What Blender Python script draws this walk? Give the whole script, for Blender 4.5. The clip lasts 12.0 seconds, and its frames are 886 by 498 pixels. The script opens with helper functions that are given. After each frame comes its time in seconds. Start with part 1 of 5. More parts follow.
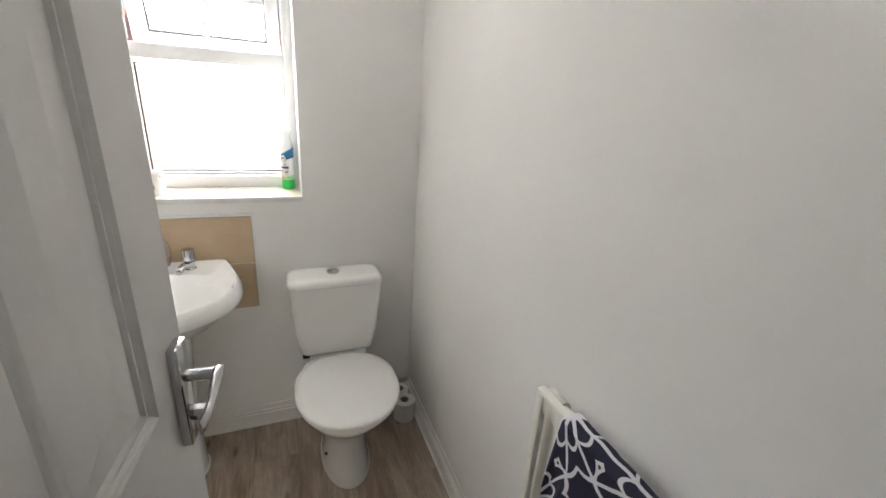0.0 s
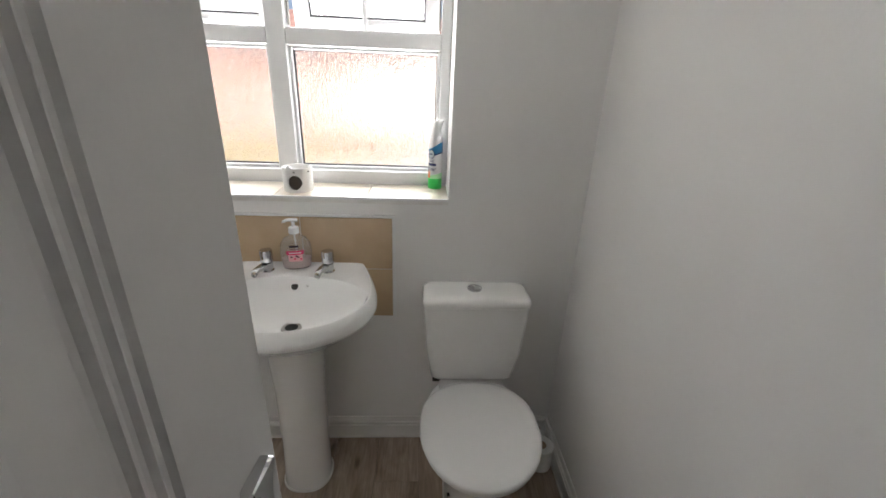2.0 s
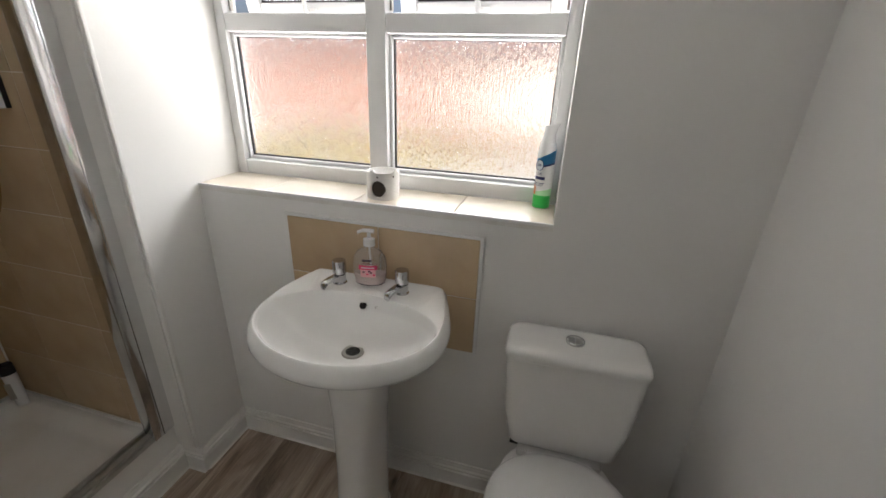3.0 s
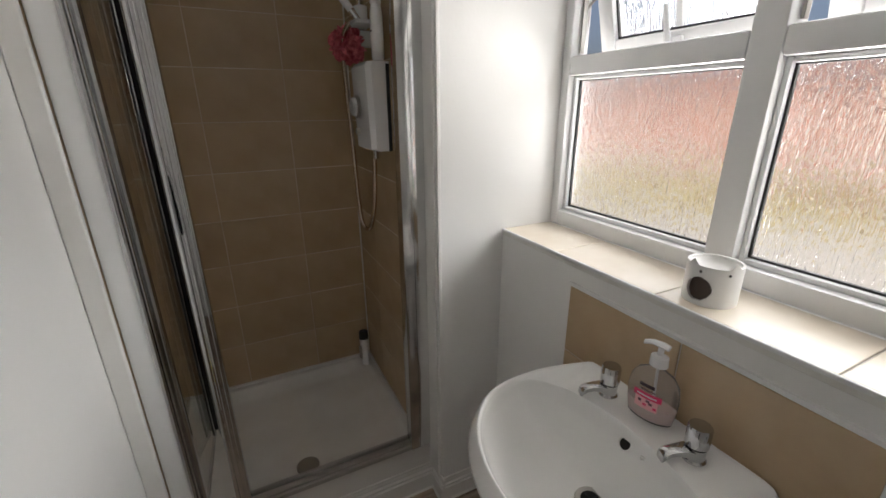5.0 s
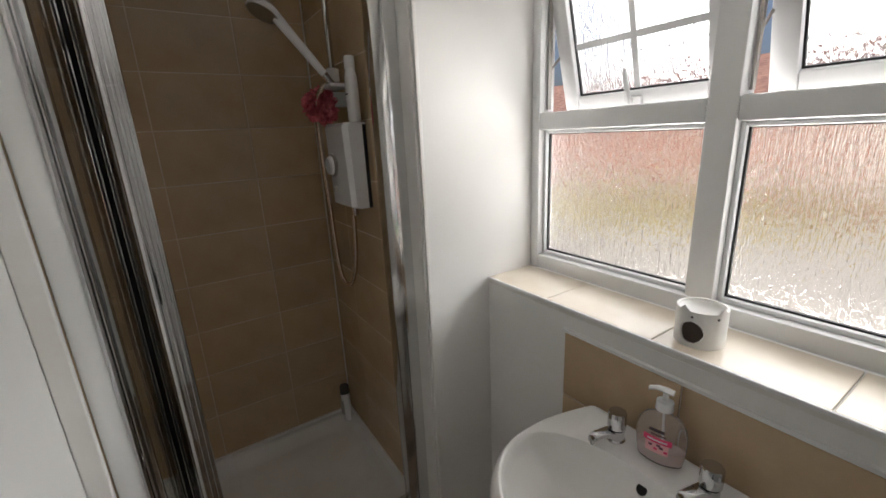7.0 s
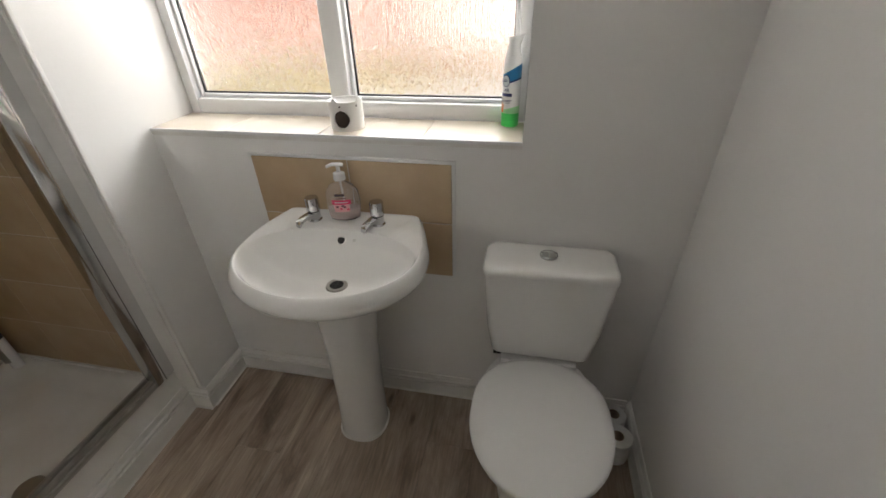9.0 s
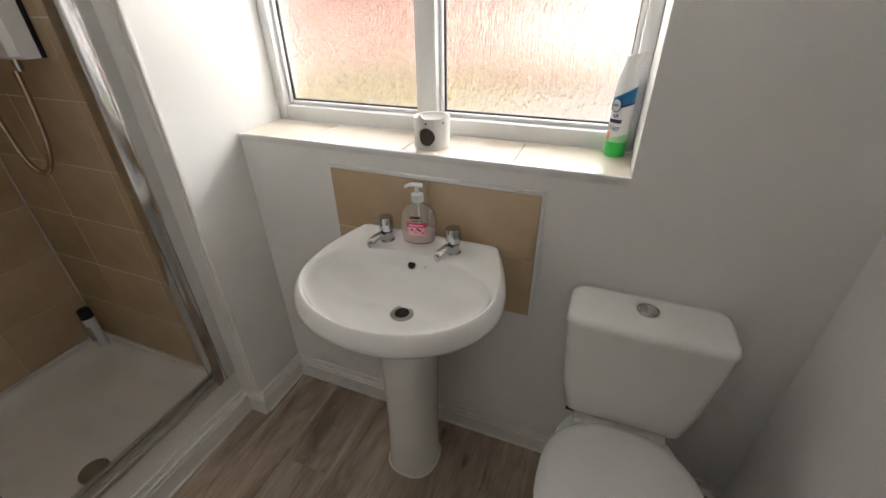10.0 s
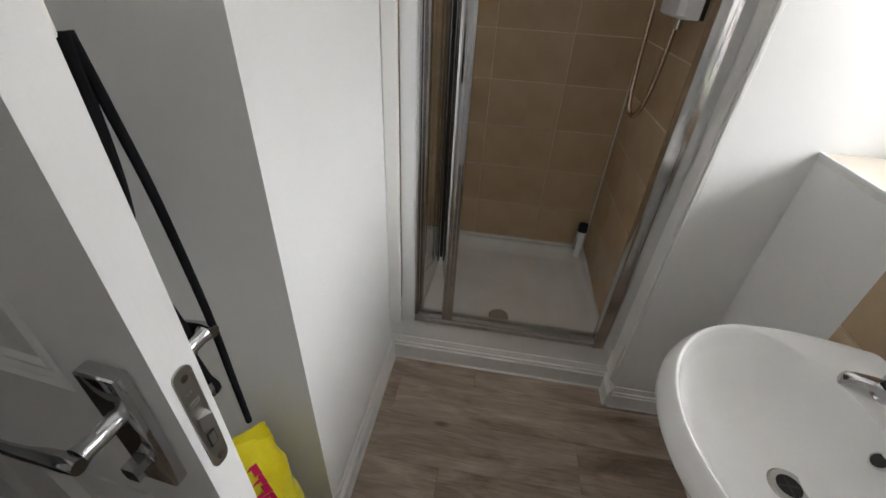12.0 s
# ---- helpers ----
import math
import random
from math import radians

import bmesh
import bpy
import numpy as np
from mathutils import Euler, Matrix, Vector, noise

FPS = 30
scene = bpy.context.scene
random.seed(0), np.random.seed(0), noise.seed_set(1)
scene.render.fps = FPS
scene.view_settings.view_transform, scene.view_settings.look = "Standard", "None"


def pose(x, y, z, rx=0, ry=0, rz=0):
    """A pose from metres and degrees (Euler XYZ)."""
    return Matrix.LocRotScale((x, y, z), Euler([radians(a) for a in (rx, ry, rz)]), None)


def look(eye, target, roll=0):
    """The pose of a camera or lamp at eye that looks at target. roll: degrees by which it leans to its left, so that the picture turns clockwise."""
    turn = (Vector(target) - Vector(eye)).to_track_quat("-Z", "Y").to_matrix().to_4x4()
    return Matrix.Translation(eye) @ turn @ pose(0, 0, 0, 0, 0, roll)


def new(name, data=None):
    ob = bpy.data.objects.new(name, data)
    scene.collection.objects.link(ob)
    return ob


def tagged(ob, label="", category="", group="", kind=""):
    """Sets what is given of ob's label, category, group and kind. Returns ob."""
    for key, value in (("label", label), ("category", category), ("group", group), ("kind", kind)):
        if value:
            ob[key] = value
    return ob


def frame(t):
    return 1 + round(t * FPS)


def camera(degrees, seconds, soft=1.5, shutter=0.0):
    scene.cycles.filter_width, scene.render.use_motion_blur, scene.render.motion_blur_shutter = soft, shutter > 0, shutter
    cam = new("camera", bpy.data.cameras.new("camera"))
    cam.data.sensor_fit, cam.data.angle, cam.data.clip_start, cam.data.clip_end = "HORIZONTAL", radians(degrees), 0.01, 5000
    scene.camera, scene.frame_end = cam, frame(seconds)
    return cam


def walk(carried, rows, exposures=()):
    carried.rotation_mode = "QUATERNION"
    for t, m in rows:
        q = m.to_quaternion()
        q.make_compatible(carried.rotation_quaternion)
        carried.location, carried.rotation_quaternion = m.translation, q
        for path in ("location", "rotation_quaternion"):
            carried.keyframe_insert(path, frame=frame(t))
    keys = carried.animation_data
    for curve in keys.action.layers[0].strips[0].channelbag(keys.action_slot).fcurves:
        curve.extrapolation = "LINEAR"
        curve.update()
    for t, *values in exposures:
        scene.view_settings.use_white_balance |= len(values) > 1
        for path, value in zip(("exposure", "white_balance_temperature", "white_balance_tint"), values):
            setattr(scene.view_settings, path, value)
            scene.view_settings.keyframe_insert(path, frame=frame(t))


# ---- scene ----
cam = camera(94.4, 12.0, soft=1.6)
PATH = [
    (0, (1.113, -1.746, 1.514), (1.832, -0.009, 0.831), 3.9),
    (0.5, (1.088, -1.584, 1.525), (1.654, 0.223, 0.882), 4.5),
    (1, (1.063, -1.514, 1.527), (1.572, 0.302, 0.861), 5.7),
    (1.5, (1.062, -1.485, 1.515), (1.383, 0.353, 0.794), 3.9),
    (2, (1.104, -1.405, 1.501), (1.208, 0.438, 0.731), 2.3),
    (2.5, (1.16, -1.247, 1.476), (1.024, 0.594, 0.706), 2.4),
    (3, (1.175, -1.119, 1.476), (0.708, 0.661, 0.694), 2.1),
    (3.5, (1.115, -0.965, 1.477), (0.317, 0.692, 0.691), 2.1),
    (3.7, (1.128, -0.88, 1.509), (0.145, 0.642, 0.662), -0.6),
    (5.3, (1.108, -0.776, 1.497), (-0.639, -0.023, 0.881), 0.8),
    (5.5, (1.099, -0.811, 1.543), (-0.671, -0.069, 0.981), 1.5),
    (6, (1.107, -0.83, 1.624), (-0.741, -0.147, 1.28), 1.0),
    (6.5, (1.096, -0.847, 1.639), (-0.734, -0.094, 1.347), -0.4),
    (7, (1.05, -0.865, 1.59), (-0.566, 0.182, 1.051), -2.8),
    (7.5, (1.042, -0.888, 1.535), (-0.127, 0.499, 0.694), -3.7),
    (7.7, (1.066, -0.89, 1.532), (0.079, 0.569, 0.584), -4.1),
    (9.3, (1.202, -1.155, 1.467), (0.883, 0.492, 0.378), -1.4),
    (9.5, (1.191, -1.121, 1.469), (0.798, 0.508, 0.377), -1.6),
    (10, (1.118, -1.012, 1.468), (0.485, 0.577, 0.431), -0.8),
    (10.5, (1.028, -0.942, 1.475), (-0.044, 0.426, 0.485), -0.3),
    (11, (1.004, -0.864, 1.464), (-0.536, -0.043, 0.486), 0.9),
    (11.5, (1.09, -0.788, 1.461), (-0.606, -0.589, 0.42), 3.4),
    (12, (1.134, -0.808, 1.447), (-0.498, -1.011, 0.309), 3.4),
]
EXPOSURES = [(0, 1.72, 6400, 10), (0.5, 1.38, 6400, 10), (1.5, 1.18, 6280, 10), (2.0, 1.02, 6280, 10), (2.5, 0.85, 6280, 10), (3.0, 0.66, 6450, 10), (5.5, 0.20, 6480, 10), (6.5, 0.12, 6520, 10), (7.5, 0.16, 6480, 10), (9.5, 0.78, 6600, 10), (10.3, 0.74, 6600, 10), (11.0, 0.62, 6400, 10), (11.4, 0.54, 6330, 10), (12.0, 0.77, 6230, 10)]
walk(cam, [(t, look(eye, target, roll)) for t, eye, target, roll in PATH], EXPOSURES)


# ---- light ----
SUN_ELEVATION, SUN_HEADING = radians(38), radians(205)
world = bpy.data.worlds.new("world")
scene.world = world
world.use_nodes = True
wn = world.node_tree.nodes
sky = wn.new("ShaderNodeTexSky")
sky.sky_type = "NISHITA"
sky.sun_disc = False
sky.sun_elevation, sky.sun_rotation = SUN_ELEVATION, SUN_HEADING
sky.air_density, sky.dust_density, sky.ozone_density = 0.6, 6.0, 0.2
world.node_tree.links.new(sky.outputs[0], wn["Background"].inputs[0])
wn["Background"].inputs[1].default_value = 0.13
sun_data = bpy.data.lights.new("sun", "SUN")
sun_data.energy, sun_data.angle, sun_data.color = 3.6, radians(4), (1.0, 0.96, 0.9)
sun = new("sun", sun_data)
sun_dir = Vector((math.sin(SUN_HEADING) * math.cos(SUN_ELEVATION), math.cos(SUN_HEADING) * math.cos(SUN_ELEVATION), math.sin(SUN_ELEVATION)))
sun.matrix_world = look(sun_dir * 30, (0, 0, 0))
# added fill lamp outside, above the view, boosting the sky's light indoors
sky_fill = bpy.data.lights.new("added_sky_fill", "AREA")
sky_fill.shape, sky_fill.size, sky_fill.size_y = "RECTANGLE", 11.0, 5.0
sky_fill.energy, sky_fill.color = 900, (0.985, 0.98, 0.965)
new("added_sky_fill", sky_fill).matrix_world = look((1.7, 7.2, 5.0), (0.6, 0.1, 1.6))
# added fill lamp, hidden below the sill line, in place of ground bounce
ground_fill = bpy.data.lights.new("added_ground_fill", "AREA")
ground_fill.shape, ground_fill.size, ground_fill.size_y = "RECTANGLE", 5.0, 2.4
ground_fill.energy, ground_fill.color = 540, (1.0, 0.97, 0.93)
new("added_ground_fill", ground_fill).matrix_world = look((0.6, 3.2, -1.4), (0.6, 0.1, 1.6))


# ---- materials ----
def material(name, color, rough=0.5, metal=0.0, spec=0.5):
    m = bpy.data.materials.new(name)
    m.use_nodes = True
    b = m.node_tree.nodes["Principled BSDF"]
    b.inputs["Base Color"].default_value = (*color, 1)
    b.inputs["Roughness"].default_value = rough
    b.inputs["Metallic"].default_value = metal
    b.inputs["Specular IOR Level"].default_value = spec
    return m


def nd(m, kind, **values):
    n = m.node_tree.nodes.new(kind)
    for key, v in values.items():
        n.inputs[key.replace("_", " ")].default_value = v
    return n


def tie(m, a, b):
    m.node_tree.links.new(a, b)


def coords(m, scale=(1, 1, 1)):
    tc, mp = nd(m, "ShaderNodeTexCoord"), nd(m, "ShaderNodeMapping")
    mp.inputs["Scale"].default_value = scale
    tie(m, tc.outputs["Object"], mp.inputs["Vector"])
    return mp.outputs[0]


def speckle(m, dark, light, scale=(3, 3, 3), detail=5.0, lo=0.35, hi=0.65, bump=0.0, fine=None, distance=0.001, size=1.0):
    """Base colour that wanders between two tones, with a bump of finer grain."""
    b = m.node_tree.nodes["Principled BSDF"]
    v = coords(m, scale)
    n = nd(m, "ShaderNodeTexNoise", Scale=size, Detail=detail)
    tie(m, v, n.inputs["Vector"])
    r = nd(m, "ShaderNodeValToRGB")
    r.color_ramp.elements[0].position, r.color_ramp.elements[1].position = lo, hi
    r.color_ramp.elements[0].color, r.color_ramp.elements[1].color = (*dark, 1), (*light, 1)
    tie(m, n.outputs[0], r.inputs[0])
    tie(m, r.outputs[0], b.inputs["Base Color"])
    if bump:
        f = nd(m, "ShaderNodeTexNoise", Scale=1.0, Detail=4.0)
        tie(m, coords(m, fine or [k * 12 for k in scale]), f.inputs["Vector"])
        bp = nd(m, "ShaderNodeBump", Strength=bump, Distance=distance)
        tie(m, f.outputs[0], bp.inputs["Height"])
        tie(m, bp.outputs[0], b.inputs["Normal"])
    return r


M = {}
M["wall"] = material("wall_paint", (0.78, 0.77, 0.755), 0.62)
speckle(M["wall"], (0.80, 0.79, 0.77), (0.84, 0.83, 0.81), (1.6, 1.6, 1.6), bump=0.25, fine=(90, 90, 90), distance=0.0012)
M["ceiling"] = material("ceiling_paint", (0.8, 0.79, 0.77), 0.8)
speckle(M["ceiling"], (0.78, 0.77, 0.75), (0.82, 0.81, 0.8), (2, 2, 2), bump=0.2, fine=(120, 120, 120))
M["gloss"] = material("gloss_paint", (0.8, 0.785, 0.755), 0.28)
speckle(M["gloss"], (0.77, 0.755, 0.72), (0.82, 0.805, 0.78), (5, 5, 5), bump=0.08, fine=(60, 60, 60))
M["door"] = material("door_paint", (0.78, 0.77, 0.75), 0.38)
speckle(M["door"], (0.75, 0.74, 0.72), (0.80, 0.79, 0.77), (4, 4, 2), bump=0.3, fine=(220, 220, 8), distance=0.0006)
M["upvc"] = material("upvc", (0.82, 0.82, 0.82), 0.25)
speckle(M["upvc"], (0.79, 0.79, 0.795), (0.84, 0.84, 0.84), (6, 6, 6))
M["white_profile"] = material("white_profile", (0.8, 0.8, 0.79), 0.3)
M["china"] = material("glazed_china", (0.84, 0.83, 0.81), 0.05, spec=0.7)
speckle(M["china"], (0.825, 0.815, 0.79), (0.85, 0.84, 0.825), (4, 4, 4))
M["seat"] = material("seat_plastic", (0.83, 0.825, 0.81), 0.18)
M["acrylic"] = material("tray_acrylic", (0.8, 0.79, 0.76), 0.22)
speckle(M["acrylic"], (0.74, 0.72, 0.67), (0.82, 0.81, 0.78), (4, 4, 4))
M["chrome"] = material("chrome", (0.56, 0.56, 0.565), 0.06, 1.0)
M["aluminium"] = material("bright_aluminium", (0.78, 0.78, 0.78), 0.13, 1.0)
speckle(M["aluminium"], (0.70, 0.70, 0.70), (0.76, 0.76, 0.76), (5, 5, 5))
M["silver"] = material("silver_anodised", (0.55, 0.54, 0.52), 0.32, 1.0)
M["steel"] = material("brushed_steel", (0.42, 0.40, 0.37), 0.35, 1.0)
M["rubber"] = material("black_rubber", (0.015, 0.015, 0.016), 0.5)
# near-black that paints the shade inside holes
M["dark"] = material("hole_shade", (0.01, 0.009, 0.008), 0.7)
M["grout"] = material("pale_grout", (0.52, 0.42, 0.29), 0.85)
speckle(M["grout"], (0.58, 0.47, 0.33), (0.74, 0.64, 0.49), (9, 9, 9))
M["silicone"] = material("white_silicone", (0.75, 0.73, 0.69), 0.4)
speckle(M["silicone"], (0.70, 0.68, 0.63), (0.78, 0.77, 0.74), (14, 14, 14))
M["white_plastic"] = material("white_plastic", (0.8, 0.8, 0.8), 0.25)
M["paper"] = material("tissue_paper", (0.82, 0.81, 0.79), 0.95)
speckle(M["paper"], (0.77, 0.76, 0.74), (0.84, 0.83, 0.81), (40, 40, 40), bump=0.5, fine=(300, 300, 300))
M["card"] = material("cardboard", (0.42, 0.32, 0.22), 0.9)


def vary(m, ramp_out, low, high):
    """Lets each piece be a little lighter or darker than the next."""
    info = nd(m, "ShaderNodeObjectInfo")
    mr = nd(m, "ShaderNodeMapRange")
    mr.inputs["To Min"].default_value, mr.inputs["To Max"].default_value = low, high
    tie(m, info.outputs["Random"], mr.inputs["Value"])
    mix = m.node_tree.nodes.new("ShaderNodeMix")
    mix.data_type, mix.blend_type = "RGBA", "MULTIPLY"
    mix.inputs[0].default_value = 1.0
    tie(m, ramp_out, mix.inputs[6])
    comb = nd(m, "ShaderNodeCombineColor")
    for k in range(3):
        tie(m, mr.outputs[0], comb.inputs[k])
    tie(m, comb.outputs[0], mix.inputs[7])
    tie(m, mix.outputs[2], m.node_tree.nodes["Principled BSDF"].inputs["Base Color"])


M["tile"] = material("beige_tile", (0.54, 0.40, 0.255), 0.26)
r = speckle(M["tile"], (0.50, 0.365, 0.225), (0.62, 0.47, 0.31), (3.5, 3.5, 3.5), detail=8, bump=0.12, fine=(25, 25, 25), distance=0.001)
vary(M["tile"], r.outputs[0], 0.95, 1.05)
M["sill_tile"] = material("cream_tile", (0.72, 0.64, 0.53), 0.22)
r = speckle(M["sill_tile"], (0.68, 0.6, 0.49), (0.77, 0.7, 0.6), (6, 6, 6), detail=8)
vary(M["sill_tile"], r.outputs[0], 0.97, 1.03)


def plank_material():
    m = material("greyed_oak_plank", (0.3, 0.24, 0.19), 0.42)
    b = m.node_tree.nodes["Principled BSDF"]
    info = nd(m, "ShaderNodeObjectInfo")
    tc = nd(m, "ShaderNodeTexCoord")
    mul = nd(m, "ShaderNodeMath")
    mul.operation = "MULTIPLY"
    mul.inputs[1].default_value = 37.0
    tie(m, info.outputs["Random"], mul.inputs[0])
    comb = nd(m, "ShaderNodeCombineXYZ")
    tie(m, mul.outputs[0], comb.inputs[0])
    tie(m, mul.outputs[0], comb.inputs[2])
    add = nd(m, "ShaderNodeVectorMath")
    tie(m, tc.outputs["Object"], add.inputs[0])
    tie(m, comb.outputs[0], add.inputs[1])
    mp = nd(m, "ShaderNodeMapping")
    mp.inputs["Scale"].default_value = (10, 2.4, 1)
    tie(m, add.outputs[0], mp.inputs[0])
    broad = nd(m, "ShaderNodeTexNoise", Scale=1.0, Detail=6.0, Roughness=0.62, Distortion=0.9)
    tie(m, mp.outputs[0], broad.inputs["Vector"])
    mp2 = nd(m, "ShaderNodeMapping")
    mp2.inputs["Scale"].default_value = (150, 7, 1)
    tie(m, add.outputs[0], mp2.inputs[0])
    grain = nd(m, "ShaderNodeTexNoise", Scale=1.0, Detail=5.0, Roughness=0.7)
    tie(m, mp2.outputs[0], grain.inputs["Vector"])
    ramp = nd(m, "ShaderNodeValToRGB")
    e = ramp.color_ramp.elements
    e[0].position, e[0].color = 0.28, (0.165, 0.115, 0.083, 1)
    e[1].position, e[1].color = 0.74, (0.54, 0.44, 0.345, 1)
    mid = ramp.color_ramp.elements.new(0.48)
    mid.color = (0.35, 0.272, 0.207, 1)
    tie(m, broad.outputs[0], ramp.inputs[0])
    g = nd(m, "ShaderNodeMapRange")
    g.inputs["From Min"].default_value, g.inputs["From Max"].default_value = 0.3, 0.7
    g.inputs["To Min"].default_value, g.inputs["To Max"].default_value = 0.72, 1.20
    tie(m, grain.outputs[0], g.inputs["Value"])
    knot = nd(m, "ShaderNodeTexVoronoi", Scale=1.0)
    mp3 = nd(m, "ShaderNodeMapping")
    mp3.inputs["Scale"].default_value = (9, 3.2, 1)
    tie(m, add.outputs[0], mp3.inputs[0])
    tie(m, mp3.outputs[0], knot.inputs["Vector"])
    kr = nd(m, "ShaderNodeValToRGB")
    kr.color_ramp.elements[0].position, kr.color_ramp.elements[0].color = 0.04, (0.30, 0.24, 0.20, 1)
    kr.color_ramp.elements[1].position, kr.color_ramp.elements[1].color = 0.13, (1, 1, 1, 1)
    tie(m, knot.outputs["Distance"], kr.inputs[0])
    x1 = m.node_tree.nodes.new("ShaderNodeMix")
    x1.data_type, x1.blend_type = "RGBA", "MULTIPLY"
    x1.inputs[0].default_value = 1.0
    tie(m, ramp.outputs[0], x1.inputs[6])
    cc = nd(m, "ShaderNodeCombineColor")
    for k in range(3):
        tie(m, g.outputs[0], cc.inputs[k])
    tie(m, cc.outputs[0], x1.inputs[7])
    x2 = m.node_tree.nodes.new("ShaderNodeMix")
    x2.data_type, x2.blend_type = "RGBA", "MULTIPLY"
    x2.inputs[0].default_value = 0.8
    tie(m, x1.outputs[2], x2.inputs[6])
    tie(m, kr.outputs[0], x2.inputs[7])
    vary(m, x2.outputs[2], 0.86, 1.12)
    bp = nd(m, "ShaderNodeBump", Strength=0.25, Distance=0.0008)
    tie(m, grain.outputs[0], bp.inputs["Height"])
    tie(m, bp.outputs[0], b.inputs["Normal"])
    return m


M["plank"] = plank_material()
M["gap"] = material("plank_joint", (0.09, 0.07, 0.055), 0.8)


def clear_glass(name, tint=(1, 1, 1), rough=0.0):
    m = material(name, tint, rough)
    b = m.node_tree.nodes["Principled BSDF"]
    b.inputs["Transmission Weight"].default_value = 1.0
    b.inputs["IOR"].default_value = 1.45
    return m


M["glass"] = clear_glass("clear_glass", (0.97, 0.98, 0.97))


def rain_glass():
    """Obscured pane with a relief of vertical runs and small drops."""
    m = clear_glass("rain_glass", (0.98, 0.985, 0.98), 0.15)
    b = m.node_tree.nodes["Principled BSDF"]
    run = nd(m, "ShaderNodeTexNoise", Scale=1.0, Detail=3.0, Roughness=0.55)
    tie(m, coords(m, (250, 250, 17)), run.inputs["Vector"])
    drop = nd(m, "ShaderNodeTexVoronoi", Scale=1.0)
    tie(m, coords(m, (120, 120, 62)), drop.inputs["Vector"])
    mix = nd(m, "ShaderNodeMath")
    mix.operation = "MULTIPLY_ADD"
    mix.inputs[1].default_value = 0.34
    tie(m, drop.outputs["Distance"], mix.inputs[0])
    tie(m, run.outputs[0], mix.inputs[2])
    bp = nd(m, "ShaderNodeBump", Strength=1.0, Distance=0.0032)
    tie(m, mix.outputs[0], bp.inputs["Height"])
    tie(m, bp.outputs[0], b.inputs["Normal"])
    return m


M["rain"] = rain_glass()


# ---- building blocks ----
def bm_box(bm, x0, x1, y0, y1, z0, z1):
    v = [bm.verts.new((x, y, z)) for x in (x0, x1) for y in (y0, y1) for z in (z0, z1)]
    for f in ((0, 1, 3, 2), (4, 6, 7, 5), (0, 4, 5, 1), (2, 3, 7, 6), (0, 2, 6, 4), (1, 5, 7, 3)):
        bm.faces.new([v[k] for k in f])
    return v


def box(x0, x1, y0, y1, z0, z1, bevel=0.0, segments=2):
    bm = bmesh.new()
    bm_box(bm, x0, x1, y0, y1, z0, z1)
    if bevel:
        bmesh.ops.bevel(bm, geom=bm.edges[:], offset=bevel, segments=segments, profile=0.5, affect="EDGES")
    return bm


def boxes(*spans):
    bm = bmesh.new()
    for s in spans:
        bm_box(bm, *s)
    return bm


def loft(rings, cap_start=True, cap_end=True, bm=None):
    bm = bm or bmesh.new()
    vs = [[bm.verts.new(p) for p in ring] for ring in rings]
    n = len(rings[0])
    for a, b in zip(vs, vs[1:]):
        for k in range(n):
            bm.faces.new((a[k], a[(k + 1) % n], b[(k + 1) % n], b[k]))
    if cap_start:
        bm.faces.new(vs[0][::-1])
    if cap_end:
        bm.faces.new(vs[-1])
    bmesh.ops.recalc_face_normals(bm, faces=bm.faces[:])
    return bm


def lathe(profile, cx=0.0, cy=0.0, n=28, bm=None, caps=(True, True)):
    rings = [[(cx + r * math.cos(2 * math.pi * k / n), cy + r * math.sin(2 * math.pi * k / n), z) for k in range(n)] for r, z in profile]
    return loft(rings, *caps, bm=bm)


def tube(path, radius, n=10, bm=None):
    """A round tube along a list of points; radius may be a list."""
    pts = [Vector(p) for p in path]
    rings, up = [], Vector((0.13, 0.21, 0.97)).normalized()
    for k, p in enumerate(pts):
        d = (pts[min(k + 1, len(pts) - 1)] - pts[max(k - 1, 0)]).normalized()
        side = d.cross(up)
        if side.length < 0.05:
            side = d.cross(Vector((1, 0, 0)))
        side.normalize()
        other = d.cross(side).normalized()
        up = side.cross(d)
        rr = radius[k] if isinstance(radius, (list, tuple)) else radius
        rings.append([p + rr * (math.cos(2 * math.pi * j / n) * side + math.sin(2 * math.pi * j / n) * other) for j in range(n)])
    return loft(rings, bm=bm)


def bezier(points, steps=8):
    """A smooth line through the points."""
    pts = [Vector(p) for p in points]
    out = []
    for k in range(len(pts) - 1):
        p0, p1, p2, p3 = pts[max(k - 1, 0)], pts[k], pts[k + 1], pts[min(k + 2, len(pts) - 1)]
        for j in range(steps):
            t = j / steps
            out.append(0.5 * ((2 * p1) + (p2 - p0) * t + (2 * p0 - 5 * p1 + 4 * p2 - p3) * t * t + (3 * p1 - p0 - 3 * p2 + p3) * t ** 3))
    return out + [pts[-1]]


def mesh_of(name, bm, mat, smooth=False):
    me = bpy.data.meshes.new(name)
    bm.to_mesh(me)
    bm.free()
    me.materials.append(mat)
    if smooth:
        me.polygons.foreach_set("use_smooth", [True] * len(me.polygons))
        me.update()
        me.set_sharp_from_angle(angle=radians(smooth if smooth is not True else 40))
    return me


def part(name, bm, mat, parent, label="", smooth=False):
    ob = new(name, mesh_of(name, bm, mat, smooth))
    if parent:
        ob.parent = parent
    return tagged(ob, label=label)


def piece(name, me, parent, m):
    ob = new(name, me)
    ob.parent = parent
    ob.matrix_basis = m
    return ob


def thing(name, at, label, category, group="", turn=0.0):
    ob = new(name)
    ob.empty_display_size = 0.1
    ob.matrix_basis = pose(*at, 0, 0, turn)
    return tagged(ob, label, category, group)


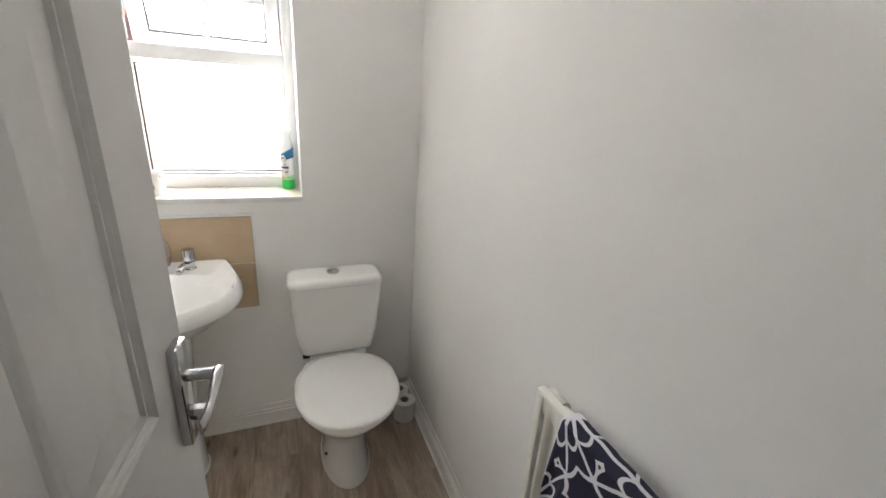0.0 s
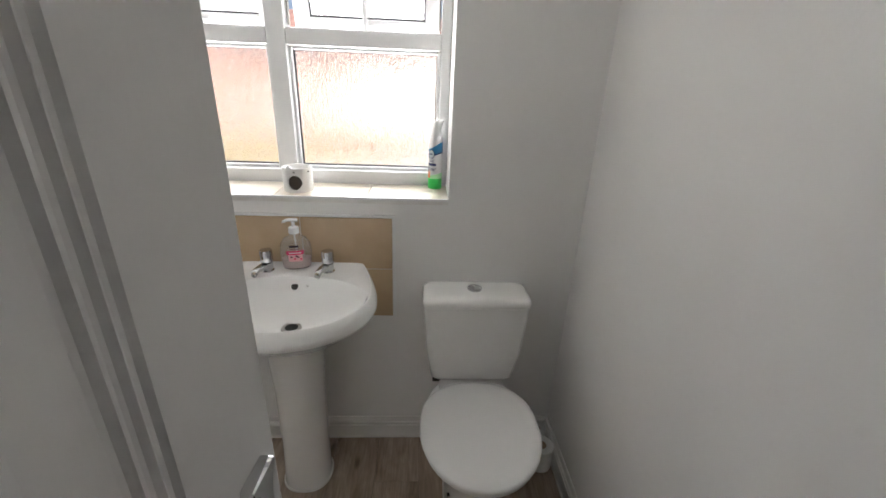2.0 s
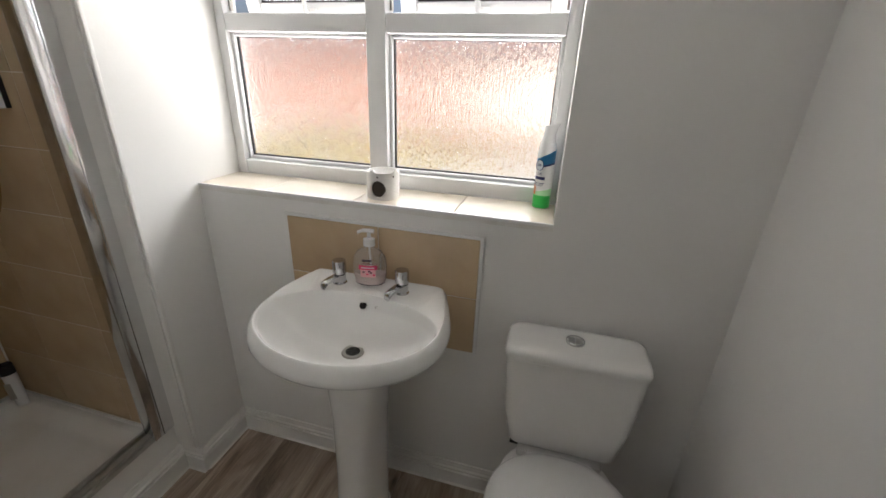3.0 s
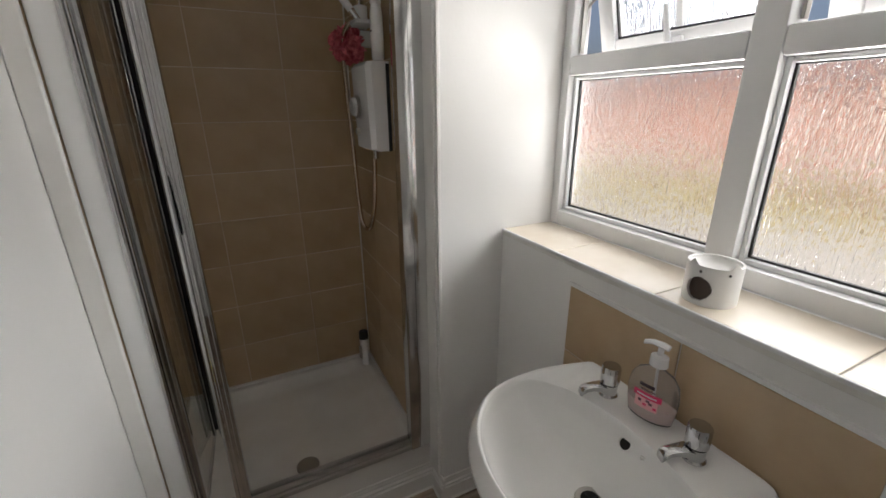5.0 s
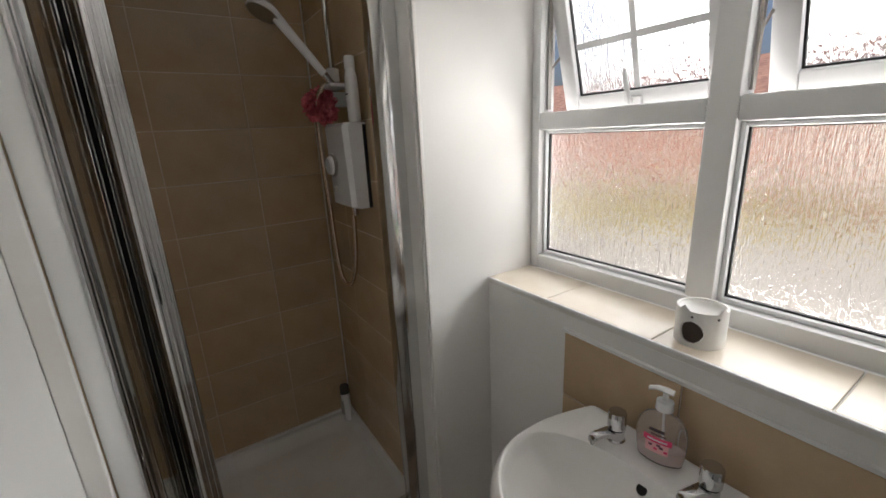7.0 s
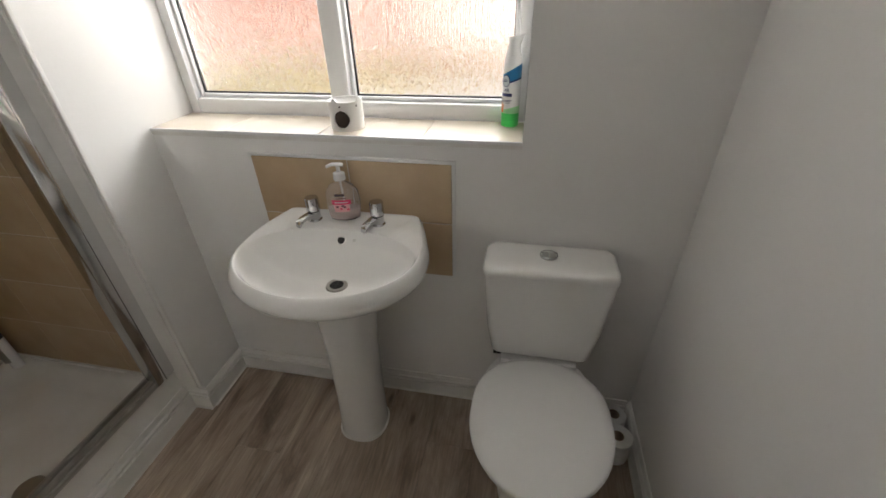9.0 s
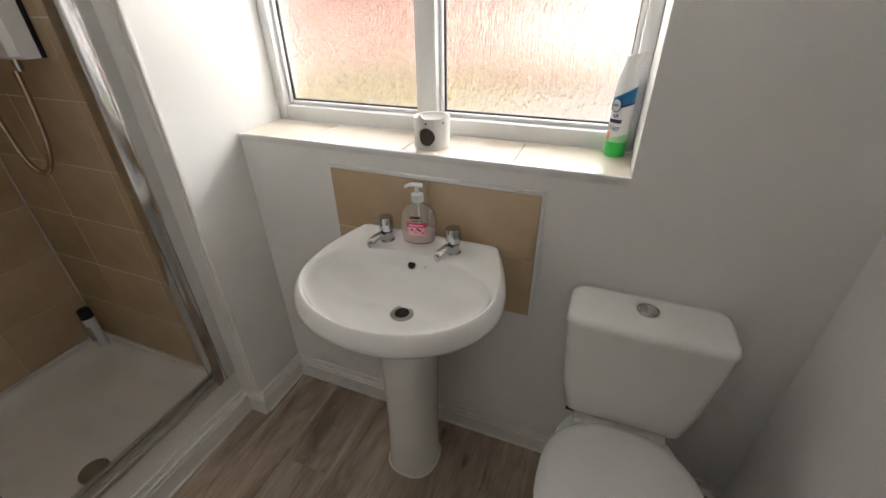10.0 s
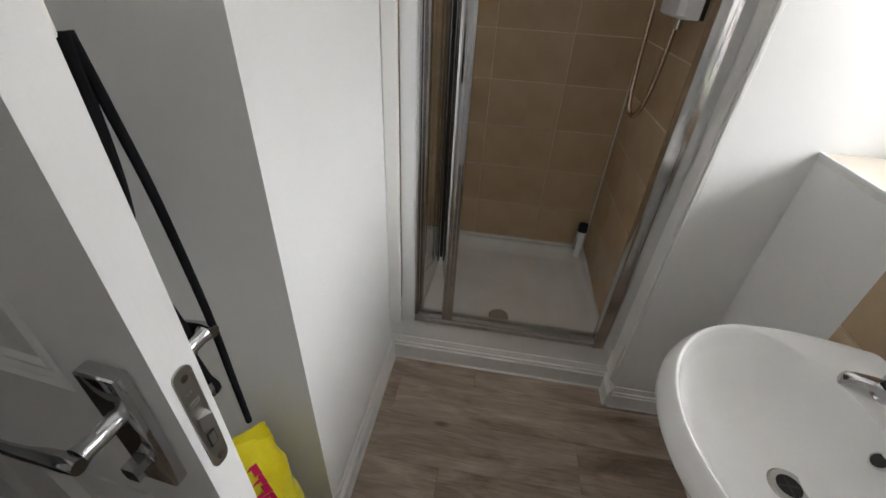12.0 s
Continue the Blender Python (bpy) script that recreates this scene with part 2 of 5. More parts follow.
def solid(name, bm, mat, label, category="", smooth=False, kind=""):
    ob = new(name, mesh_of(name, bm, mat, smooth))
    return tagged(ob, label, category, kind=kind)


def structure(name, bm, mat, label="", category="", smooth=False):
    return solid(name, bm, mat, label, category, smooth, "structure")


# ---- the room ----
CEIL, RIGHT, SOUTH, DOORWALL, NOOK = 2.37, 1.69, -1.16, -1.85, 0.602
SILL, HEAD, WIN_W = 1.104, 2.075, 1.196
SH_BACK, SH_NORTH, FRONT = -0.853, -0.275, -0.083
HALL = -3.1
structure("floor", box(-1.0, RIGHT + 0.1, HALL - 0.1, 0.3, -0.12, -0.004), M["gap"], "floor under the grey oak planks", "floor")
ceiling = structure("ceiling", box(-1.0, 2.6, HALL - 0.1, 0.3, CEIL, CEIL + 0.12), M["ceiling"], "matt white painted ceiling", "ceiling")
wall_north = structure("wall_north", boxes(
    (-0.07, RIGHT, 0, 0.30, -0.004, SILL - 0.022),
    (WIN_W, RIGHT, 0, 0.30, SILL - 0.022, HEAD),
    (-0.07, 0, 0, 0.30, SILL - 0.022, HEAD),
    (-0.07, RIGHT, 0, 0.30, HEAD, CEIL)), M["wall"], "white painted window wall with a deep recess", "wall")
structure("wall_east", box(RIGHT, RIGHT + 0.12, DOORWALL - 0.1, 0.3, -0.004, CEIL), M["wall"], "plain white painted wall", "wall")
structure("wall_nib", box(-0.07, 0, -0.235, 0, -0.004, CEIL), M["wall"], "short white wall between shower and window", "wall")
structure("wall_south", boxes((-1.0, NOOK, SOUTH - 0.1, SOUTH, -0.004, CEIL), (NOOK - 0.1, NOOK, DOORWALL - 0.1, SOUTH - 0.1, -0.004, CEIL)),
          M["wall"], "white painted wall with a corner into the door recess", "wall")
DOOR_X0, DOOR_X1, DOOR_H = 0.868, 1.64, 2.0
structure("wall_door", boxes((NOOK, DOOR_X0 - 0.03, DOORWALL - 0.1, DOORWALL, -0.004, CEIL), (DOOR_X1, RIGHT, DOORWALL - 0.1, DOORWALL, -0.004, CEIL),
                             (DOOR_X0 - 0.03, DOOR_X1, DOORWALL - 0.1, DOORWALL, DOOR_H, CEIL)), M["wall"], "white painted wall around the doorway", "wall")
structure("wall_landing", boxes((-0.6, -0.5, HALL, DOORWALL - 0.1, -0.004, CEIL), (2.5, 2.6, HALL, DOORWALL - 0.1, -0.004, CEIL),
                                (-0.6, 2.6, HALL - 0.1, HALL, -0.004, CEIL), (-0.5, NOOK - 0.1, DOORWALL - 0.2, DOORWALL - 0.1, -0.004, CEIL),
                                (RIGHT + 0.12, 2.5, DOORWALL - 0.2, DOORWALL - 0.1, -0.004, CEIL)), M["wall"], "white painted landing walls", "wall")
M["carpet"] = material("brown_carpet", (0.10, 0.075, 0.06), 0.95)
speckle(M["carpet"], (0.07, 0.05, 0.04), (0.14, 0.11, 0.09), (60, 60, 60), bump=0.8, fine=(400, 400, 400), distance=0.004)
structure("landing_carpet", box(-0.5, 2.5, HALL, DOORWALL - 0.045, -0.004, 0.006), M["carpet"], "brown landing carpet", "carpet")
structure("door_lining", boxes((DOOR_X0 - 0.03, DOOR_X0, DOORWALL - 0.1, DOORWALL + 0.002, 0, DOOR_H), (DOOR_X1, DOOR_X1 + 0.012, DOORWALL - 0.1, DOORWALL + 0.002, 0, DOOR_H),
                               (DOOR_X0, DOOR_X1, DOORWALL - 0.1, DOORWALL + 0.002, DOOR_H - 0.03, DOOR_H)), M["gloss"], "white gloss door lining", "door frame")
structure("door_architrave", boxes((DOOR_X0 - 0.095, DOOR_X0 - 0.03, DOORWALL + 0.002, DOORWALL + 0.018, 0, DOOR_H + 0.06),
                                   (DOOR_X0 - 0.03, DOOR_X1 + 0.02, DOORWALL + 0.002, DOORWALL + 0.018, DOOR_H, DOOR_H + 0.06)), M["gloss"], "white gloss architrave", "door frame")


def skirting(a, b, name, h=0.105, label="white gloss skirting with a grooved top"):
    """Runs from a to b with the room on its left."""
    (ax, ay), (bx, by) = a, b
    d = Vector((bx - ax, by - ay, 0))
    length = d.length
    d.normalize()
    n = Vector((-d.y, d.x, 0))
    prof = [(0.0, 0), (0.015, 0), (0.015, h * 0.60), (0.0085, h * 0.625), (0.0085, h * 0.675), (0.0145, h * 0.69), (0.0145, h * 0.76), (0.0075, h * 0.80), (0.0075, h * 0.88), (0.006, h * 0.91), (0.0055, h * 0.985), (0.004, h), (0.0, h)]
    rings = []
    for s in (0, length):
        rings.append([Vector((ax, ay, 0)) + d * s + n * p[0] + Vector((0, 0, p[1])) for p in prof])
    ob = structure(name, loft(rings), M["gloss"], label, "skirting board")
    seal = boxes()
    seal_pts = [[Vector((ax, ay, 0)) + d * s + n * q[0] + Vector((0, 0, q[1])) for q in ((0.0152, 0.0002), (0.0215, 0.0002), (0.0152, 0.006))] for s in (0, length)]
    seal.free()
    structure("sealant_line", loft(seal_pts), M["silicone"], "white silicone line along the skirting", "sealant")
    return ob


skirting((RIGHT - 0.0152, -0.0002), (0.0152, -0.0002), "baseboard_north")
skirting((0.0002, 0.0), (0.0002, -0.235), "baseboard_nib")
skirting((0.0150, -0.2352), (-0.083, -0.2352), "baseboard_nib_end")
skirting((FRONT, -0.2505), (FRONT, SOUTH), "baseboard_plinth", 0.122)
skirting((FRONT + 0.0152, SOUTH + 0.0002), (NOOK + 0.015, SOUTH + 0.0002), "baseboard_south")
skirting((NOOK + 0.0002, SOUTH + 0.015), (NOOK + 0.0002, DOORWALL), "baseboard_nook")
skirting((RIGHT - 0.0002, DOORWALL), (RIGHT - 0.0002, 0.0), "baseboard_east")

# ---- window ----
window = thing("window_1", (0, 0.2, SILL), "white plastic casement window with obscured panes, both top vents open", "window")
window["kind"] = "structure"
WY0, WY1 = 0.0, 0.07
Z0, Z1 = 0.0, HEAD - SILL
TRANSOM0, TRANSOM1 = 0.482, 0.538
MULL0, MULL1 = 0.556, 0.622


def profile_bars(spans, bevel=0.006):
    bm = bmesh.new()
    for s in spans:
        b = box(*s, bevel=bevel)
        me = bpy.data.meshes.new("t")
        b.to_mesh(me)
        b.free()
        bm.from_mesh(me)
        bpy.data.meshes.remove(me)
    return bm


part("window_frame", profile_bars([(0, 0.036, WY0, WY1, Z0, Z1), (WIN_W - 0.036, WIN_W, WY0, WY1, Z0, Z1),
                                   (0.036, WIN_W - 0.036, WY0, WY1, Z0, 0.05), (0.036, WIN_W - 0.036, WY0, WY1, Z1 - 0.045, Z1),
                                   (0.036, MULL0, WY0 - 0.001, WY1, TRANSOM0, TRANSOM1), (MULL1, WIN_W - 0.036, WY0 - 0.001, WY1, TRANSOM0, TRANSOM1),
                                   (MULL0, MULL1, WY0 - 0.002, WY1, 0.05, Z1 - 0.045)]), M["upvc"], window, smooth=30)
PANES = [(0.036, MULL0), (MULL1, WIN_W - 0.036)]
for x0, x1 in PANES:
    z0, z1 = 0.05, TRANSOM0
    part("glazing_bead", profile_bars([(x0, x0 + 0.012, 0.022, 0.045, z0, z1), (x1 - 0.012, x1, 0.022, 0.045, z0, z1),
                                       (x0 + 0.012, x1 - 0.012, 0.022, 0.045, z0, z0 + 0.013), (x0 + 0.012, x1 - 0.012, 0.022, 0.045, z1 - 0.012, z1)], 0.004), M["upvc"], window, smooth=30)
    part("gasket", boxes((x0 + 0.012, x0 + 0.017, 0.036, 0.044, z0 + 0.013, z1 - 0.012), (x1 - 0.015, x1 - 0.012, 0.036, 0.044, z0 + 0.013, z1 - 0.012),
                         (x0 + 0.017, x1 - 0.015, 0.036, 0.044, z0 + 0.013, z0 + 0.018), (x0 + 0.017, x1 - 0.015, 0.036, 0.044, z1 - 0.015, z1 - 0.012)), M["rubber"], window, "black rubber gasket")
    pane = part("pane", box(x0 + 0.010, x1 - 0.010, 0.0445, 0.0485, z0 + 0.01, z1 - 0.01), M["rain"], window, "obscured glass pane with a rain pattern")
    pane.visible_shadow = False


def vent(x0, x1, angle):
    """Top-hung sash, hinged along its head and pushed out at the foot."""
    s = new("vent")
    s.parent = window
    s.matrix_basis = pose((x0 + x1) / 2, 0.030, Z1 - 0.047, angle, 0, 0)
    w, h = (x1 - x0) / 2 - 0.003, Z1 - 0.047 - TRANSOM1 + 0.022
    f = 0.055
    part("sash_frame", profile_bars([(-w, -w + f, -0.005, 0.045, -h, 0), (w - f, w, -0.005, 0.045, -h, 0),
                                     (-w + f, w - f, -0.005, 0.045, -h, -h + f), (-w + f, w - f, -0.005, 0.045, -f, 0)]), M["upvc"], s, smooth=30)
    part("gasket", boxes((-w + f, -w + f + 0.005, 0.012, 0.02, -h + f, -f), (w - f - 0.005, w - f, 0.012, 0.02, -h + f, -f),
                         (-w + f, w - f, 0.012, 0.02, -h + f, -h + f + 0.005), (-w + f, w - f, 0.012, 0.02, -f - 0.005, -f)), M["rubber"], s, "black rubber gasket")
    p = part("pane", box(-w + f - 0.004, w - f + 0.004, 0.0205, 0.0245, -h + f - 0.004, -f + 0.004), M["rain"], s, "obscured glass pane with a rain pattern")
    p.visible_shadow = False
    part("glazing_bar", boxes((-0.009, 0.009, 0.0125, 0.020, -h + f + 0.005, -f - 0.005)), M["upvc"], s)
    zc = -h * 0.50
    part("glazing_bar", boxes((-w + f + 0.005, -0.0092, 0.013, 0.020, zc - 0.009, zc + 0.009), (0.0092, w - f - 0.005, 0.013, 0.020, zc - 0.009, zc + 0.009)), M["upvc"], s)
    part("handle_base", box(-0.014, 0.028, -0.019, -0.0055, -h + 0.012, -h + 0.042, 0.005), M["white_plastic"], s, smooth=True)
    bar = loft([[(c + r * math.cos(2 * math.pi * k / 12), -0.028 + 0.006 * math.sin(2 * math.pi * k / 12), z) for k in range(12)]
                for c, r, z in ((-0.004, 0.008, -h + 0.014), (-0.005, 0.010, -h + 0.024), (-0.006, 0.009, -h + 0.05), (-0.008, 0.0075, -h + 0.10), (-0.008, 0.005, -h + 0.122))])
    part("handle", bar, M["white_plastic"], s, "white plastic window handle", smooth=True)
    part("peg", box(-0.008, 0.006, -0.0225, -0.0185, -h + 0.014, -h + 0.034), M["white_plastic"], s)
    return s


VENT_ANGLE = 15
for x0, x1 in ((0.036, MULL0), (MULL1, WIN_W - 0.036)):
    vent(x0, x1, VENT_ANGLE)
    for side, x in ((1, x0 + 0.006), (-1, x1 - 0.006)):
        reach = 0.20
        end = Vector((x, 0.045 + math.sin(radians(VENT_ANGLE)) * 0.23, TRANSOM1 + 0.19))
        part("friction_stay", tube([(x, 0.04, TRANSOM1 + 0.13), end], 0.004, 6), M["steel"], window)
        part("stay_track", box(x - 0.003, x + 0.003, 0.03, 0.045, TRANSOM1 + 0.01, Z1 - 0.06), M["steel"], window)
part("seal_strip", boxes((0.05, 0.30, 0.012, 0.022, Z1 - 0.052, Z1 - 0.0455), (0.33, MULL0 - 0.01, 0.012, 0.022, Z1 - 0.052, Z1 - 0.0455),
                         (MULL1 + 0.01, 0.86, 0.012, 0.022, Z1 - 0.052, Z1 - 0.0455), (0.90, WIN_W - 0.05, 0.012, 0.022, Z1 - 0.052, Z1 - 0.0455)), M["rubber"], window)
part("trickle_vent", profile_bars([(0.10, 0.50, -0.016, -0.0005, Z1 - 0.034, Z1 - 0.012), (0.68, 1.08, -0.016, -0.0005, Z1 - 0.034, Z1 - 0.012)], 0.003), M["white_plastic"], window, smooth=30)

# tiled sill
sill = structure("window_sill", box(0, WIN_W, 0.0, 0.2, SILL - 0.0215, SILL - 0.006), M["silicone"], "cream tiled window sill with a white edge trim", "window sill")
me_cache = {}


def slab(w, d, h, mat, bevel=0.0012):
    key = (round(w, 4), round(d, 4), round(h, 4), mat.name)
    if key not in me_cache:
        me_cache[key] = mesh_of("slab", box(0, w, 0, d, 0, h, bevel, 1), mat)
    return me_cache[key]


xs = [0.0, 0.262, 0.585, 0.908, WIN_W]
for a, b in zip(xs, xs[1:]):
    piece("tile", slab(b - a - 0.003, 0.194, 0.006, M["sill_tile"]), sill, pose(a + 0.0015, 0.004, SILL - 0.006))
structure("sill_trim", box(0.0005, WIN_W, -0.004, 0.0035, SILL - 0.009, SILL + 0.0008, 0.002), M["white_profile"], "white rounded plastic tile trim", "trim")

# splashback over the basin
splash = thing("splashback", (0.344, 0, 0.627), "beige tiled splashback with a white edge trim", "splashback")
splash["kind"] = "structure"
part("tile_bed", box(0, 0.654, -0.0045, -0.0005, 0, 0.405), M["silicone"], splash)
for x0, x1, z0, z1 in ((0.002, 0.325, 0.205, 0.403), (0.328, 0.652, 0.205, 0.403), (0.002, 0.325, 0.002, 0.202), (0.328, 0.652, 0.002, 0.202)):
    me = slab(x1 - x0, z1 - z0, 0.0045, M["tile"])
    piece("tile", me, splash, Matrix.Translation((x0, -0.0045, z0)) @ pose(0, 0, 0, 90))
part("tile_trim", boxes((-0.006, 0.664, -0.011, -0.0005, 0.4052, 0.414), (0.6545, 0.664, -0.011, -0.0005, -0.004, 0.405)), M["white_profile"], splash, "white plastic tile trim")

# ---- shower ----
ROW = 0.2055
structure("wall_shower", boxes((SH_BACK - 0.1, SH_BACK - 0.008, SOUTH, SH_NORTH + 0.11, -0.004, CEIL), (SH_BACK - 0.008, -0.10, SH_NORTH + 0.008, SH_NORTH + 0.04, -0.004, CEIL),
                               (-0.085, -0.07, SOUTH, -0.275, 2.085, 2.11)), M["wall"], "walls behind the shower tiles", "wall")
tiles_back = structure("tiled_wall_back", box(SH_BACK - 0.008, SH_BACK - 0.0015, SOUTH, SH_NORTH, 0.0, CEIL), M["grout"], "beige tiled back wall of the shower with pale grout", "tiled wall")
tiles_side = structure("tiled_wall_side", box(SH_BACK - 0.0015, -0.0995, SH_NORTH + 0.0015, SH_NORTH + 0.008, 0.0, CEIL), M["grout"], "beige tiled side wall of the shower with pale grout", "tiled wall")
tiles_far = structure("tiled_wall_far", box(SH_BACK - 0.0015, -0.0995, SOUTH, SOUTH + 0.0065, 0.0, CEIL), M["grout"], "beige tiled wall of the shower with pale grout", "tiled wall")

# tray with its plinth
tray = thing("shower_tray", (SH_BACK, SOUTH, 0), "white acrylic shower tray on a boxed plinth", "shower tray")
TW, TD, RIM = -SH_BACK - 0.086, SH_NORTH - SOUTH, 0.195


def rounded(x0, x1, y0, y1, r, z, n=6):
    pts = []
    for cx, cy, a in ((x1 - r, y1 - r, 0), (x0 + r, y1 - r, 90), (x0 + r, y0 + r, 180), (x1 - r, y0 + r, 270)):
        for k in range(n + 1):
            t = radians(a + 90 * k / n)
            pts.append((cx + r * math.cos(t), cy + r * math.sin(t), z))
    return pts


E_ = 0.0018
rings = [rounded(E_, TW, E_ + 0.006, TD - E_, 0.004, 0.0), rounded(E_, TW, E_ + 0.006, TD - E_, 0.004, RIM), rounded(0.028, TW - 0.05, 0.03, TD - 0.028, 0.06, RIM),
         rounded(0.034, TW - 0.055, 0.036, TD - 0.034, 0.065, RIM - 0.005), rounded(0.062, TW - 0.075, 0.06, TD - 0.062, 0.075, RIM - 0.045), rounded(0.085, TW - 0.095, 0.085, TD - 0.085, 0.08, RIM - 0.053)]
part("tray_body", loft(rings, cap_start=False), M["acrylic"], tray, smooth=35)
part("waste_cover", lathe([(0.0, RIM - 0.045), (0.04, RIM - 0.045), (0.044, RIM - 0.048), (0.044, RIM - 0.0535)], -0.262 - SH_BACK, -0.709 - SOUTH, 28, caps=(False, False)), M["steel"], tray, "brushed steel waste cover", smooth=30)
structure("shower_plinth", box(-0.0855, FRONT - 0.0002, SOUTH, -0.2355, 0, 0.224), M["gloss"], "white painted boxing below the shower tray", "plinth")
structure("sealant_line", boxes((SH_BACK + 0.0012, -0.10, SH_NORTH - 0.008, SH_NORTH - 0.0012, RIM + 0.0005, RIM + 0.012), (SH_BACK + 0.0012, SH_BACK + 0.008, SOUTH + 0.008, SH_NORTH - 0.008, RIM + 0.0005, RIM + 0.012),
                                (SH_BACK + 0.0015, SH_BACK + 0.0045, SH_NORTH - 0.005, SH_NORTH - 0.0012, RIM + 0.012, CEIL)), M["silicone"], "white silicone in the shower corners", "sealant")

# white timber trims either side of the screen
structure("trim_nib", profile_bars([(-0.084, -0.010, -0.2545, -0.2352, 0.125, CEIL - 0.001)], 0.002), M["gloss"], "white gloss trim beside the shower screen", "trim")
structure("trim_bead", profile_bars([(-0.010, 0.0025, -0.2480, -0.2352, 0.125, CEIL - 0.001)], 0.003), M["gloss"], "white gloss bead beside the shower screen", "trim")
structure("trim_south", profile_bars([(-0.069, -0.052, SOUTH + 0.001, SOUTH + 0.047, 0.225, CEIL - 0.001)], 0.004), M["gloss"], "white gloss trim beside the shower screen", "trim")
structure("wall_over_screen", boxes((-0.10, -0.086, SOUTH, -0.2355, 2.30, CEIL)), M["wall"], "white wall strip over the shower screen", "wall")

screen = thing("shower_screen", (-0.07, SOUTH, 0.225), "bright aluminium framed bifold shower door, folded open", "shower door")
SW = -0.2560 - SOUTH
TOP = 1.855
part("wall_profile", profile_bars([(-0.045, 0.0, SW - 0.082, SW, 0.0, TOP - 0.04), (-0.034, 0.0025, SW - 0.044, SW - 0.040, 0.0, TOP - 0.045)], 0.004), M["aluminium"], screen, "bright aluminium wall profile", smooth=30)
part("white_profile", profile_bars([(-0.045, -0.001, 0.049, 0.100, 0.0, TOP - 0.04)], 0.003), M["white_profile"], screen, "white filler profile", smooth=30)
part("hinge_profile", profile_bars([(-0.045, 0.003, 0.1005, 0.113, 0.045, TOP - 0.045), (-0.04, -0.005, 0.1135, 0.119, 0.045, TOP - 0.045)], 0.002), M["chrome"], screen, smooth=30)
part("head_rail", profile_bars([(-0.048, 0.006, 0.047, SW, TOP - 0.04, TOP + 0.012)], 0.004), M["aluminium"], screen, smooth=30)
part("head_clip", box(0.006, 0.0095, 0.40, 0.43, TOP - 0.034, TOP - 0.020, 0.001), M["silver"], screen)
part("sill_rail", profile_bars([(-0.050, -0.004, 0.047, SW, 0.0, 0.018), (-0.034, -0.012, 0.088, SW - 0.07, 0.018, 0.030), (-0.050, -0.038, 0.088, SW - 0.07, 0.018, 0.040)], 0.003), M["silver"], screen, smooth=30)


def leaf(name, a, b, z0, z1):
    """A glass leaf between two upright chrome stiles from a to b, seen from above."""
    o = new(name)
    o.parent = screen
    ax, ay = a
    d = Vector((b[0] - ax, b[1] - ay))
    o.matrix_basis = pose(ax, ay, 0, 0, 0, math.degrees(math.atan2(d.y, d.x)))
    w = d.length
    glass = part("glass", box(0.012, w - 0.012, -0.0025, 0.0025, z0 + 0.012, z1 - 0.012), M["glass"], o, "clear glass pane")
    glass.visible_shadow = False
    part("stile", profile_bars([(0, 0.026, -0.009, 0.009, z0, z1)], 0.004), M["chrome"], o, "chrome upright", smooth=30)
    part("stile", profile_bars([(w - 0.026, w, -0.009, 0.009, z0, z1)], 0.004), M["chrome"], o, "chrome upright", smooth=30)
    part("leaf_rail", boxes((0.026, w - 0.026, -0.006, 0.006, z0, z0 + 0.013)), M["silver"], o)
    part("leaf_rail", boxes((0.026, w - 0.026, -0.006, 0.006, z1 - 0.013, z1)), M["silver"], o)
    part("seal", boxes((0.0262, 0.030, -0.005, 0.005, z0 + 0.013, z1 - 0.013), (w - 0.030, w - 0.0262, -0.005, 0.005, z0 + 0.013, z1 - 0.013)), M["rubber"], o)
    return o


leaf("leaf_hinged", (-0.03, 0.122), (-0.395, 0.135), 0.045, TOP - 0.048)
leaf("leaf_sliding", (-0.395, 0.158), (-0.03, 0.235), 0.045, TOP - 0.048)
part("fold_hinge", box(-0.405, -0.393, 0.125, 0.170, 0.06, TOP - 0.06), M["rubber"], screen, "black fold seal")
part("closing_post", profile_bars([(-0.036, -0.002, 0.212, 0.256, 0.032, TOP - 0.042)], 0.004), M["chrome"], screen, "rounded chrome closing post", smooth=30)
for y in (0.218, 0.232, 0.245):
    part("post_ridge", box(-0.0018, 0.0012, y, y + 0.006, 0.034, TOP - 0.044, 0.001), M["chrome"], screen, smooth=30)

# electric shower unit
unit = thing("electric_shower", (-0.405, SH_NORTH, 1.35), "white electric shower unit with a round dial", "shower unit")
part("unit_body", loft([[(x, y, z) for x, y in ((-0.10, -0.0015), (-0.10, -f * 0.75), (-0.085, -f * 0.95), (0.0, -f), (0.085, -f * 0.95), (0.10, -f * 0.75), (0.10, -0.0015))] for z, f in ((0.0, 0.060), (0.008, 0.078), (0.28, 0.085), (0.292, 0.075))]),
     M["white_plastic"], unit, smooth=35)
dial = part("dial", lathe([(0.0, 0.024), (0.026, 0.024), (0.032, 0.018), (0.033, 0)], n=24, caps=(False, False)), M["white_plastic"], unit, "round white dial", smooth=35)
dial.matrix_basis = Matrix.Translation((-0.02, -0.084, 0.15)) @ pose(0, 0, 0, 90)
ring = part("dial_ring", lathe([(0.034, 0.0), (0.034, 0.010), (0.041, 0.008), (0.041, 0.0)], n=24, caps=(False, False)), M["steel"], unit, "dark metal dial ring", smooth=35)
ring.matrix_basis = Matrix.Translation((-0.02, -0.084, 0.15)) @ pose(0, 0, 0, 90)
knob = part("knob", lathe([(0.0, 0.012), (0.010, 0.012), (0.012, 0.0)], n=16, caps=(False, False)), M["steel"], unit, smooth=35)
